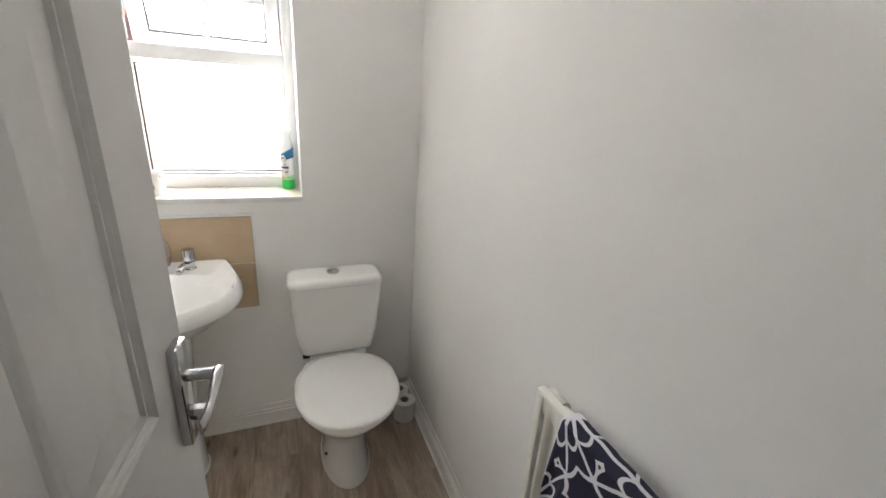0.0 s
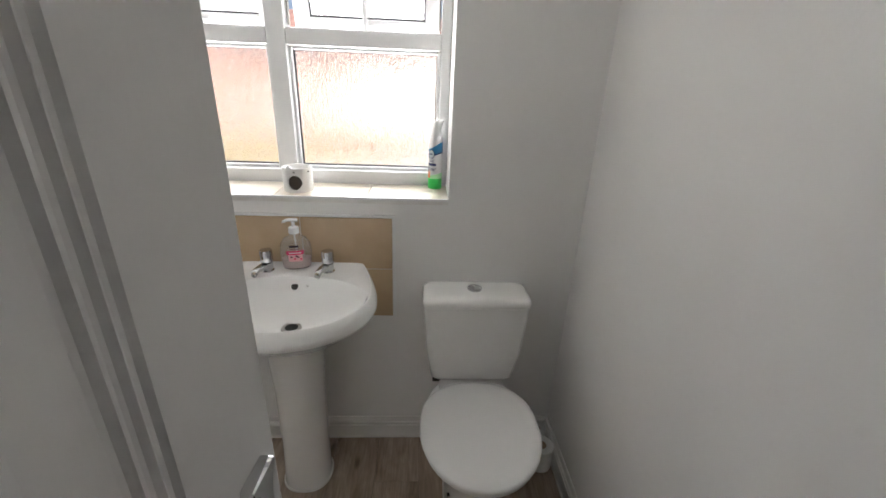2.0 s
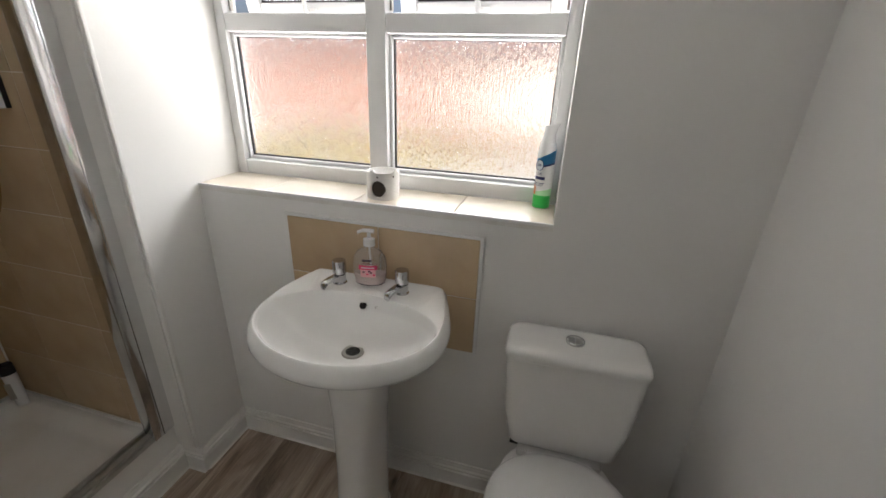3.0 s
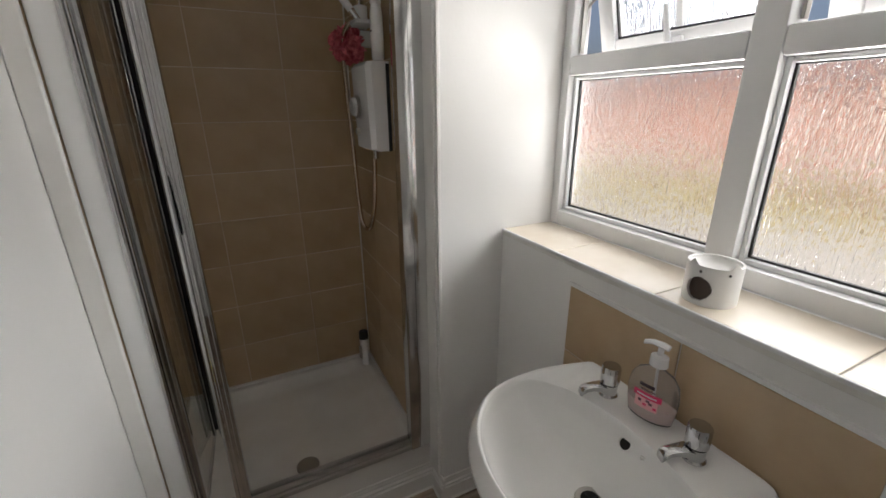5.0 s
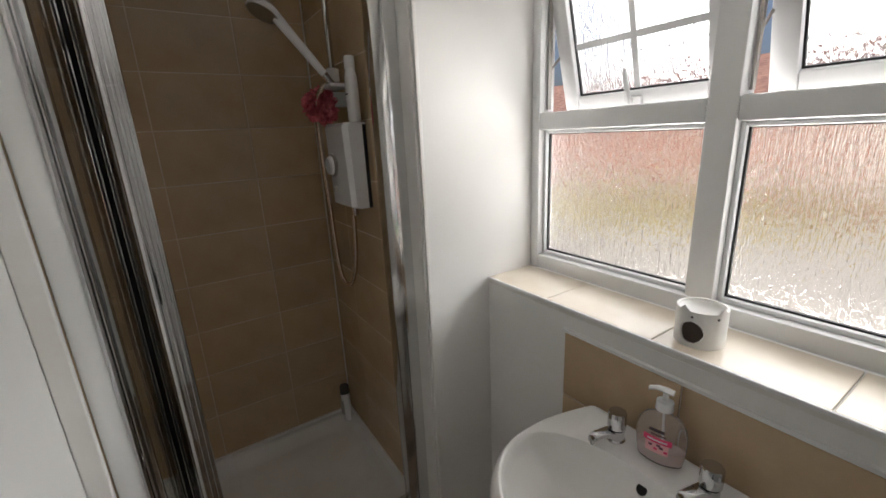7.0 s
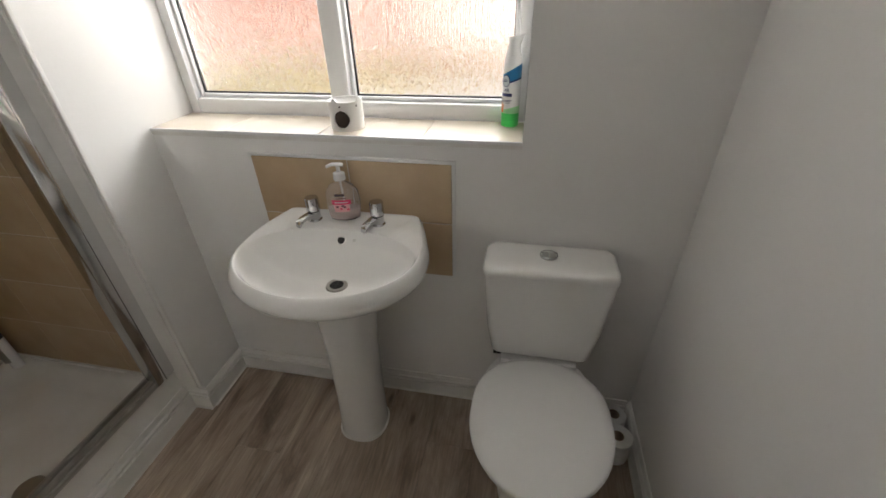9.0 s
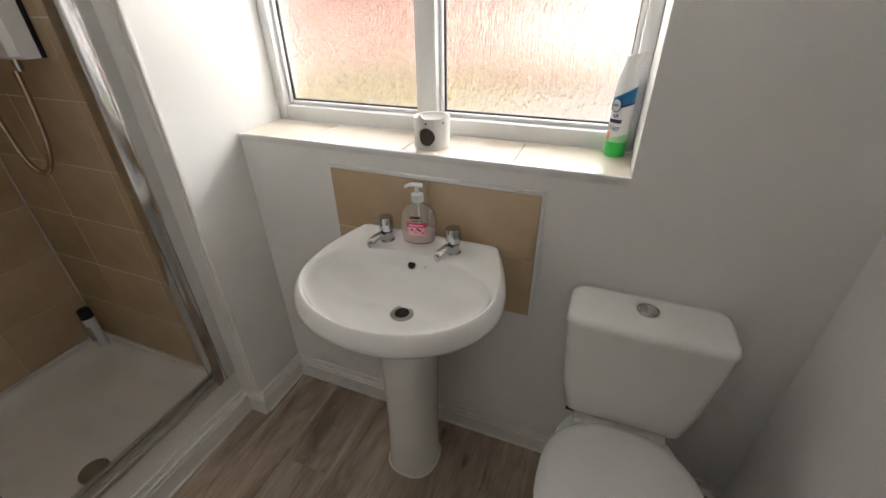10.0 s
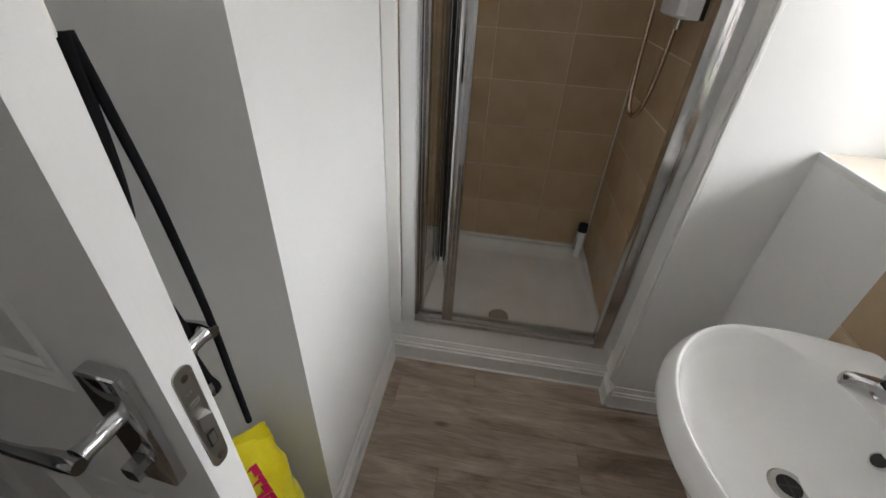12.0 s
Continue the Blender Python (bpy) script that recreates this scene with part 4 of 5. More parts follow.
# toilet rolls on a small stand
def roll(at, r, h, label, tilt=(0, 0)):
    t = thing("toilet_roll", at, label, "toilet roll", "spare toilet rolls")
    t.matrix_basis = pose(*at, tilt[0], tilt[1], 0)
    part("tissue", lathe([(0.021, 0.0005), (r - 0.002, 0.0005), (r, 0.003), (r, h - 0.003), (r - 0.002, h), (0.021, h), (0.021, 0.0005)], n=40, caps=(False, False)), M["paper"], t, smooth=35)
    part("core", lathe([(0.0208, 0.001), (0.0208, h - 0.001), (0.0196, h - 0.001), (0.0196, 0.001)], n=24, caps=(False, False)), M["card"], t, "brown cardboard core", smooth=35)
    # near-black disc added at the foot, painting the shade down the core
    part("core_shade", lathe([(0.0, 0.002), (0.0194, 0.002)], n=20, caps=(False, False)), M["dark"], t, "dark disc painted as the shade down the core")
    return t


roll((1.618, -0.160, 0.0), 0.051, 0.105, "spare white toilet roll standing on the floor beside the toilet")
roll((1.618, -0.066, 0.0), 0.045, 0.10, "spare white toilet roll standing in the corner behind another")

# ---- on the sill ----
M["burner"] = material("white_glazed_pottery", (0.80, 0.79, 0.77), 0.3)
# dark brown that paints the shade inside the white burner
M["inside"] = material("painted_inner_shade", (0.06, 0.04, 0.03), 0.6)
burner = thing("tea_light_burner", (0.652, 0.085, SILL + 0.0002), "white ceramic tea light burner shaped like a cat", "oil burner", turn=11)
burner.matrix_basis = burner.matrix_basis @ Matrix.Scale(0.99, 4)
N = 120
bm = bmesh.new()
outer, inner = [], []
LEV = [0.0, 0.004] + [0.004 + 0.00215 * j for j in range(1, 30)] + [0.076, 0.086]


def ear(a):
    e = 0.0
    for c in (-118, -28):
        d = abs((math.degrees(a) - c + 180) % 360 - 180)
        e = max(e, 0.012 * max(0.0, 1 - d / 14))
    return e


for k in range(N):
    a = 2 * math.pi * k / N
    outer.append([bm.verts.new((0.052 * math.cos(a), 0.052 * math.sin(a), z + (ear(a) if z == LEV[-1] else 0))) for z in LEV])
    inner.append([bm.verts.new((0.047 * math.cos(a), 0.047 * math.sin(a), max(z, 0.003) + (ear(a) if z == LEV[-1] else 0))) for z in LEV])
hole = set()
for k in range(N):
    for j in range(len(LEV) - 1):
        a = math.degrees(2 * math.pi * (k + 0.5) / N)
        da = ((a - 262 + 180) % 360 - 180) * math.pi / 180 * 0.052
        zm = (LEV[j] + LEV[j + 1]) / 2
        if (da / 0.026) ** 2 + ((zm - 0.036) / 0.026) ** 2 < 1:
            hole.add((k, j))
for k in range(N):
    q = (k + 1) % N
    for j in range(len(LEV) - 1):
        if (k, j) not in hole:
            bm.faces.new((outer[k][j], outer[q][j], outer[q][j + 1], outer[k][j + 1]))
            bm.faces.new((inner[q][j], inner[k][j], inner[k][j + 1], inner[q][j + 1]))
        else:
            for dk, dj, va, vb in ((-1, 0, (k, j), (k, j + 1)), (1, 0, (q, j), (q, j + 1)), (0, -1, (k, j), (q, j)), (0, 1, (k, j + 1), (q, j + 1))):
                if ((k + dk) % N, j + dj) not in hole:
                    bm.faces.new((outer[va[0]][va[1]], outer[vb[0]][vb[1]], inner[vb[0]][vb[1]], inner[va[0]][va[1]]))
    bm.faces.new((outer[k][-1], outer[q][-1], inner[q][-1], inner[k][-1]))
bm.faces.new([o_[0] for o_ in outer][::-1])
bmesh.ops.recalc_face_normals(bm, faces=bm.faces[:])
part("burner_body", bm, M["burner"], burner, smooth=35)
part("oil_dish", lathe([(0.0, 0.068), (0.025, 0.069), (0.043, 0.075), (0.0468, 0.081)], n=30, caps=(False, False)), M["burner"], burner, smooth=True)
# added dark sheet inside the wall, standing for the burner's inner shade
part("inner_lining", lathe([(0.0466, 0.0035), (0.0466, 0.066), (0.0, 0.067)], n=30, caps=(True, False)), M["inside"], burner, "dark brown sheet painted as the shade inside", smooth=True)
for a in (262 - 0, 320):
    e = part("eye", lathe([(0.0, 0.0012), (0.0026, 0.0010), (0.003, 0.0)], n=12, caps=(False, False)), M["rubber"], burner, "small black painted eye")
    rr = radians(a)
    e.matrix_basis = Matrix.Translation((0.0521 * math.cos(rr), 0.0521 * math.sin(rr), 0.074)) @ pose(0, 0, 0, 90, 0, a + 90)

M["can_blue"] = material("blue_can_band", (0.015, 0.17, 0.36), 0.3)
M["can_green"] = material("green_can_base", (0.03, 0.55, 0.09), 0.3)
g = M["can_green"]
M["can_navy"] = material("navy_print", (0.02, 0.03, 0.12), 0.4)
M["can_orange"] = material("orange_print", (0.75, 0.20, 0.06), 0.4)
M["can_grey"] = material("pale_grey_print", (0.55, 0.60, 0.62), 0.4)
can = thing("air_freshener", (1.150, 0.166, SILL + 0.0002), "white, blue and green air freshener spray on the window sill", "spray can", turn=-24)
can.scale = (0.93, 0.93, 1.17)


def can_ring(radius, z, dx=0.0, tilt=0.0, phase=0.0):
    return [(radius * math.cos(t) + dx, radius * math.sin(t), z + tilt * math.cos(t - phase)) for t in [2 * math.pi * k / 36 for k in range(36)]]


M["can_fade"] = material("green_fading_print", (0.35, 0.68, 0.36), 0.3)
part("can_base", lathe([(0.0270, 0.0), (0.0285, 0.002), (0.0285, 0.034)], n=36), M["can_green"], can, "bright green lower band", smooth=35)
part("can_body", lathe([(0.0284, 0.0342), (0.0284, 0.125), (0.0278, 0.150)], n=36), M["white_plastic"], can, smooth=35)
part("fading_band", loft([can_ring(0.0286, 0.0343), can_ring(0.0286, 0.047, 0, 0.006, 0.2)], False, False), M["can_fade"], can, "paler green band", smooth=35)
part("blue_band", loft([can_ring(0.0287, 0.112, 0, 0.008, 0.2), can_ring(0.0287, 0.139, 0, 0.013, 0.3)], False, False), M["can_blue"], can, "blue band", smooth=35)
part("navy_edge", loft([can_ring(0.02885, 0.108, 0, 0.008, 0.2), can_ring(0.02885, 0.1125, 0, 0.008, 0.2)], False, False), M["can_navy"], can, "navy edge line", smooth=35)
part("can_shoulder", loft([can_ring(0.0279, 0.1502), can_ring(0.0272, 0.158), can_ring(0.0235, 0.171)]), M["white_plastic"], can, smooth=35)
part("spray_cap", loft([can_ring(0.0233, 0.1712), can_ring(0.0195, 0.182), can_ring(0.0188, 0.191, 0.001, 0.001), can_ring(0.0205, 0.201, 0.004, 0.003), can_ring(0.0245, 0.209, 0.007, 0.004), can_ring(0.0240, 0.2125, 0.007, 0.004), can_ring(0.0215, 0.2120, 0.007, 0.004)]), M["white_plastic"], can, "white trigger cap", smooth=50)
disc = part("round_badge", lathe([(0.0, 0.0), (0.0125, 0.0), (0.0132, -0.001)], n=28, caps=(False, False)), M["can_grey"], can, "pale round badge")
disc.matrix_basis = Matrix.Translation((-0.006, -0.0296, 0.113)) @ pose(0, 0, 0, 90, 0, -10)
rim_ = part("badge_rim", lathe([(0.0125, 0.0002), (0.0142, 0.0002), (0.0146, -0.001)], n=28, caps=(False, False)), M["can_navy"], can, "dark rim of the badge")
rim_.matrix_basis = disc.matrix_basis.copy()
part("badge_mark", boxes((-0.0165, 0.003, -0.0306, -0.0301, 0.1115, 0.1135), (-0.013, -0.001, -0.0306, -0.0301, 0.115, 0.1165)), M["can_navy"], can, "script mark as bars")
curved_label("navy_bar", 0.0289, 1, 0.076, 0.084, 225, 300, M["can_navy"], can, "navy lettering bar")
for z, a0, a1 in ((0.0665, 255, 300), (0.0635, 255, 295), (0.060, 258, 290)):
    curved_label("grey_line", 0.0289, 1, z, z + 0.0014, a0, a1, M["can_navy"], can)
curved_label("orange_print", 0.0289, 1, 0.036, 0.056, 218, 246, M["can_orange"], can, "orange picture print")
M["can_peach"] = material("peach_print", (0.80, 0.42, 0.28), 0.4)
curved_label("peach_print", 0.0291, 1, 0.047, 0.060, 224, 240, M["can_peach"], can, "peach picture print")


def words(name, text, size, parent, m, mat):
    c = bpy.data.curves.new(name, "FONT")
    c.body, c.size, c.extrude = text, size, 0.0002
    c.materials.append(mat)
    o_ = new(name, c)
    o_.parent = parent
    o_.matrix_basis = m
    return o_


words("lettering", "AIR", 0.012, can, Matrix.Translation((-0.012, -0.0287, 0.0875)) @ pose(0, 0, 0, 90, 0, -5), M["can_navy"])
words("lettering", "2X", 0.013, can, Matrix.Translation((-0.0215, -0.0262, 0.062)) @ pose(0, 0, 0, 90, 0, -22), M["can_navy"])

# ---- radiator and towel ----
RZ0, RZ1, RF = 0.33, 0.935, 1.610
radiator = thing("radiator", (RF, -1.145, RZ0), "white panel radiator on the wall with a towel over it", "radiator")
LEN = 0.50
prof = []
steps = 60
for k in range(steps + 1):
    y = -0.02 - (LEN - 0.04) * k / steps
    prof.append((0.011 * (0.5 + 0.5 * math.tanh(4 * math.cos(2 * math.pi * (k / steps) * 12))), y))
bm = bmesh.new()
H = RZ1 - RZ0
rows_ = []
for z, flat in ((0.0, 1), (0.035, 1), (0.055, 0), (H - 0.060, 0), (H - 0.040, 1), (H, 1)):
    rows_.append([bm.verts.new((0.0 if flat else dx, y, z)) for dx, y in prof])
for a_, b_ in zip(rows_, rows_[1:]):
    for k in range(steps):
        bm.faces.new((a_[k], a_[k + 1], b_[k + 1], b_[k]))
back = [[bm.verts.new((0.012, y, z)) for y in (prof[0][1], prof[-1][1])] for z in (0.0, H)]
bm.faces.new((back[0][0], back[1][0], back[1][1], back[0][1]))
bmesh.ops.recalc_face_normals(bm, faces=bm.faces[:])
M["radiator"] = material("cream_enamel", (0.78, 0.76, 0.69), 0.3)
part("front_panel", bm, M["radiator"], radiator, smooth=60)
part("top_edge", profile_bars([(-0.004, 0.016, -LEN, 0.0, H - 0.006, H + 0.006)], 0.004), M["radiator"], radiator, smooth=40)
part("side_edge", profile_bars([(-0.003, 0.014, -0.022, 0.0, 0.0, H - 0.0062)], 0.004), M["radiator"], radiator, smooth=40)
part("side_edge", profile_bars([(-0.003, 0.014, -LEN, -LEN + 0.022, 0.0, H - 0.0062)], 0.004), M["radiator"], radiator, smooth=40)
part("valve_cap", tube([(0.035, 0.004, H - 0.028), (0.035, -0.05, H - 0.028)], 0.019, 16), M["radiator"], radiator, "round end cap", smooth=True)
part("vent_plug", tube([(0.035, 0.004, H - 0.028), (0.035, 0.018, H - 0.028)], 0.008, 10), M["steel"], radiator, "small metal vent plug", smooth=True)
part("header_pipe", tube([(0.035, -0.05, H - 0.028), (0.035, -LEN, H - 0.028)], 0.013, 12), M["radiator"], radiator, smooth=True)
part("bracket", boxes((0.030, 0.0695, -0.10, -0.075, 0.05, H - 0.06)), M["radiator"], radiator)


def towel_material():
    """Navy cloth with a white fan pattern: rays and scallops in square repeats."""
    m = material("navy_patterned_cloth", (0.02, 0.02, 0.06), 0.9)
    b = m.node_tree.nodes["Principled BSDF"]
    tc = nd(m, "ShaderNodeTexCoord")
    sep = nd(m, "ShaderNodeSeparateXYZ")
    tie(m, tc.outputs["UV"], sep.inputs[0])

    def mth(op, a, bb=None, cc=None):
        n = m.node_tree.nodes.new("ShaderNodeMath")
        n.operation = op
        for k, v in enumerate((a, bb, cc)):
            if v is None:
                continue
            if isinstance(v, (int, float)):
                n.inputs[k].default_value = v
            else:
                tie(m, v, n.inputs[k])
        return n.outputs[0]
    u = mth("WRAP", sep.outputs[0], 0.11, -0.11)
    v = mth("WRAP", sep.outputs[1], 0.11, -0.11)
    ang = mth("ARCTAN2", v, u)
    rad = mth("SQRT", mth("ADD", mth("MULTIPLY", u, u), mth("MULTIPLY", v, v)))
    ray = mth("MULTIPLY", mth("ABSOLUTE", mth("SINE", mth("MULTIPLY", ang, 6.0))), rad)
    petal = mth("SUBTRACT", rad, mth("MULTIPLY_ADD", mth("ABSOLUTE", mth("SINE", mth("MULTIPLY", ang, 6.0))), 0.018, 0.055))
    outer_ = mth("SUBTRACT", rad, mth("MULTIPLY_ADD", mth("ABSOLUTE", mth("COSINE", mth("MULTIPLY", ang, 6.0))), 0.020, 0.105))
    l1 = mth("LESS_THAN", ray, 0.019)
    l2 = mth("LESS_THAN", mth("ABSOLUTE", petal), 0.0045)
    l3 = mth("LESS_THAN", mth("ABSOLUTE", outer_), 0.0045)
    line = mth("MAXIMUM", mth("MAXIMUM", l1, l2), l3)
    mix = m.node_tree.nodes.new("ShaderNodeMix")
    mix.data_type = "RGBA"
    mix.inputs[6].default_value = (0.012, 0.012, 0.035, 1)
    mix.inputs[7].default_value = (0.72, 0.71, 0.74, 1)
    tie(m, line, mix.inputs[0])
    tie(m, mix.outputs[2], b.inputs["Base Color"])
    n = nd(m, "ShaderNodeTexNoise", Scale=900.0, Detail=2.0)
    tie(m, tc.outputs["Object"], n.inputs["Vector"])
    bp = nd(m, "ShaderNodeBump", Strength=0.6, Distance=0.002)
    tie(m, n.outputs[0], bp.inputs["Height"])
    tie(m, bp.outputs[0], b.inputs["Normal"])
    return m


M["towel"] = towel_material()
towel = thing("towel", (RF, -1.250, RZ1 + 0.007), "navy towel with a white fan pattern folded over the radiator", "towel")
bm = bmesh.new()
uvl = bm.loops.layers.uv.new("UVMap")
NU, NV = 30, 34
grid, uvs = [], {}
TWD, DROP = 0.40, 0.50
for i in range(NU + 1):
    row = []
    for j in range(NV + 1):
        s = -0.12 + (DROP + 0.12) * j / NV
        y = -TWD * i / NU
        fold = 0.006 * math.sin(i * 0.9 + 0.4) + 0.004 * math.sin(i * 2.1)
        if s < -0.028:
            p = (0.030, y, s + 0.028)
        elif s < 0.03:
            a = (s + 0.028) / 0.058 * math.pi
            p = (0.006 + 0.024 * math.cos(a), y, 0.010 * math.sin(a) + 0.002 * math.sin(i * 1.3))
        else:
            f = min(1.0, (s - 0.03) / 0.15)
            p = (-0.018 - abs(fold) * f - 0.012 * f, y + 0.02 * f * math.sin(i * 0.35), 0.030 - s)
        vt = bm.verts.new(p)
        uvs[vt] = (-y, s)
        row.append(vt)
    grid.append(row)
for i in range(NU):
    for j in range(NV):
        f = bm.faces.new((grid[i][j], grid[i + 1][j], grid[i + 1][j + 1], grid[i][j + 1]))
        for lp in f.loops:
            lp[uvl].uv = uvs[lp.vert]
cloth = part("cloth", bm, M["towel"], towel, smooth=True)
th = cloth.modifiers.new("thickness", "SOLIDIFY")
th.thickness = 0.006
th.offset = 0.0

# ---- door ----
DOOR_TURN, DOOR_W = 84.5, 0.762
hx, hy = 0.948 - DOOR_W * math.cos(radians(DOOR_TURN)), -1.072 - DOOR_W * math.sin(radians(DOOR_TURN))
door = thing("door_1", (hx, hy, 0.008), "white moulded panel door standing open", "door", turn=DOOR_TURN)
door["kind"] = "structure"
DH, DT = 1.975, 0.040
PX = [(0.105, 0.335), (0.432, 0.641)]
PZ = [(0.20, 0.86), (1.070, 1.87)]


def panelled_face(y, sgn):
    """One face of the leaf with sunk mouldings and raised fields."""
    bm = bmesh.new()
    xs_ = sorted({0.0, DOOR_W, *[v for p in PX for v in p]})
    zs_ = sorted({0.0, DH, *[v for p in PZ for v in p]})
    for xa, xb in zip(xs_, xs_[1:]):
        for za, zb in zip(zs_, zs_[1:]):
            if (xa, xb) in PX and (za, zb) in PZ:
                loops = []
                for inset, dep in ((0, 0), (0.003, 0.0050), (0.007, 0.0050), (0.012, 0.0012), (0.015, 0.0060), (0.019, 0.0060), (0.025, 0.0030), (0.028, 0.0090), (0.033, 0.0090), (0.078, 0.0020)):
                    yy = y + sgn * dep
                    loops.append([bm.verts.new(p) for p in ((xa + inset, yy, za + inset), (xb - inset, yy, za + inset), (xb - inset, yy, zb - inset), (xa + inset, yy, zb - inset))])
                for la, lb in zip(loops, loops[1:]):
                    for k in range(4):
                        bm.faces.new((la[k], la[(k + 1) % 4], lb[(k + 1) % 4], lb[k]))
                bm.faces.new(loops[-1])
            else:
                bm.faces.new([bm.verts.new(p) for p in ((xa, y, za), (xb, y, za), (xb, y, zb), (xa, y, zb))])
    return bm


bm = panelled_face(0.0, 1)
b2 = panelled_face(DT, -1)
tmp = bpy.data.meshes.new("t")
b2.to_mesh(tmp)
b2.free()
bm.from_mesh(tmp)
bpy.data.meshes.remove(tmp)
for quad in (((0, 0, 0), (0, DT, 0), (0, DT, DH), (0, 0, DH)), ((DOOR_W, 0, 0), (DOOR_W, DT, 0), (DOOR_W, DT, DH), (DOOR_W, 0, DH)), ((0, 0, 0), (DOOR_W, 0, 0), (DOOR_W, DT, 0), (0, DT, 0)), ((0, 0, DH), (DOOR_W, 0, DH), (DOOR_W, DT, DH), (0, DT, DH))):
    bm.faces.new([bm.verts.new(p) for p in quad])
bmesh.ops.remove_doubles(bm, verts=bm.verts[:], dist=0.0002)
bmesh.ops.recalc_face_normals(bm, faces=bm.faces[:])
part("door_leaf", bm, M["door"], door)

HX, HZ = DOOR_W - 0.048, 1.052


def handle(sgn, y):
    h = new("door_handle")
    h.parent = door
    h.matrix_basis = Matrix.Translation((HX, y, HZ)) @ Matrix.Diagonal((1, sgn, 1, 1))
    tagged(h, "polished chrome lever handle on a long plate")
    bm = bmesh.new()
    bm_box(bm, -0.0215, 0.0215, 0.0005, 0.0165, -0.088, 0.088)
    bmesh.ops.bevel(bm, geom=bm.edges[:], offset=0.003, segments=2, profile=0.5, affect="EDGES")
    part("back_plate", bm, M["chrome"], h, smooth=30)
    part("spindle", tube([(0, 0.0122, 0.030), (0, 0.048, 0.030), (0, 0.054, 0.030)], [0.0095, 0.009, 0.0105], 16), M["chrome"], h, smooth=True)
    blade = []
    for x, z, w, d in ((0.009, 0.030, 0.008, 0.007), (-0.006, 0.030, 0.0100, 0.008), (-0.03, 0.026, 0.0095, 0.007), (-0.055, 0.018, 0.010, 0.0055), (-0.08, 0.014, 0.011, 0.0045), (-0.102, 0.018, 0.012, 0.0035), (-0.112, 0.023, 0.011, 0.002)):
        blade.append([(x, 0.060 + d * math.cos(2 * math.pi * k / 12), z + w * math.sin(2 * math.pi * k / 12)) for k in range(12)])
    part("lever", loft(blade), M["chrome"], h, smooth=True)
    part("turn_rose", tube([(0, 0.0122, -0.040), (0, 0.017, -0.040)], 0.012, 18), M["chrome"], h, smooth=35)
    part("thumb_turn", loft([[(dx, yy, -0.040 + dz) for dx, dz in ((-0.007, -0.010), (0.007, -0.010), (0.009, 0), (0.007, 0.010), (-0.007, 0.010), (-0.009, 0))] for yy in (0.0172, 0.034)]), M["chrome"], h, smooth=20)
    for z in (-0.075, 0.072):
        part("screw", tube([(0, 0.0122, z), (0, 0.0135, z)], 0.0035, 10), M["steel"], h, smooth=35)
    return h


handle(-1, -0.0002)
handle(1, DT + 0.0002)
lock = new("lock_faceplate")
lock.parent = door
lock.matrix_basis = Matrix.Translation((DOOR_W + 0.0003, DT / 2, HZ - 0.005))
tagged(lock, "brushed metal lock faceplate with rounded ends")
ring = []
for k in range(13):
    t = math.pi * k / 12
    ring.append((0.011 * math.cos(t), 0.068 + 0.011 * math.sin(t)))
ring += [(-x, -z) for x, z in ring]
part("plate", loft([[(x, y, z) for y, z in ring] for x in (0.0, 0.0018)]), M["steel"], lock)
part("latch", loft([[(0.0019, -0.006, -0.012), (0.0019, 0.006, -0.012), (0.0019, 0.006, 0.010), (0.0019, -0.006, 0.010)], [(0.004, -0.006, -0.012), (0.011, 0.005, -0.012), (0.011, 0.005, 0.010), (0.004, -0.006, 0.010)]]), M["silver"], lock)
# slot is not cut: a near-black block paints its shade on the plate
part("bolt_hole", box(0.0019, 0.0025, -0.005, 0.005, -0.043, -0.020), M["dark"], lock, "dark block painted as the shade in the bolt slot")
part("bolt", box(0.0026, 0.0040, -0.0035, 0.0035, -0.040, -0.023), M["steel"], lock)
for z in (-0.065, 0.065):
    part("screw", tube([(0.0019, 0, z), (0.0027, 0, z)], 0.004, 12), M["chrome"], lock, smooth=35)
part("stamped_mark", boxes((0.0019, 0.0022, -0.006, 0.006, 0.026, 0.028), (0.0019, 0.0022, -0.006, 0.006, 0.031, 0.033), (0.0019, 0.0022, -0.0045, -0.003, 0.044, 0.046), (0.0019, 0.0022, 0.0, 0.0015, 0.044, 0.046)), M["silver"], lock)
hook = new("hook_rail")
hook.parent = door
hook.matrix_basis = Matrix.Translation((0.50, DT + 0.0003, 1.385))
tagged(hook, "cream painted hook rail")
part("board", profile_bars([(-0.30, 0.22, 0, 0.034, 0.0, 0.11)], 0.004), M["radiator"], hook, smooth=30)

# what hangs behind the door
M["black_cloth"] = material("black_webbing", (0.006, 0.006, 0.007), 0.95, spec=0.15)
strap = thing("hanging_strap", (hx + 0.70 * math.cos(radians(DOOR_TURN)) - 0.094 * math.sin(radians(DOOR_TURN)), hy + 0.70 * math.sin(radians(DOOR_TURN)) + 0.094 * math.cos(radians(DOOR_TURN)), 1.395), "black cloth strap hanging behind the open door", "strap", turn=DOOR_TURN)
part("strap_loop", tube(bezier([(0, 0, 0.0), (0.010, 0.0, -0.06), (0.016, 0.004, -0.14), (0.018, 0.010, -0.28), (0.014, 0.014, -0.40), (0.012, 0.016, -0.50)]), 0.0045, 8), M["black_cloth"], strap, smooth=True)
part("strap_loop", tube(bezier([(0.0, -0.004, 0.0), (0.004, -0.01, -0.08), (0.003, -0.014, -0.13), (-0.012, -0.014, -0.19)]), 0.0055, 8), M["black_cloth"], strap, smooth=True)

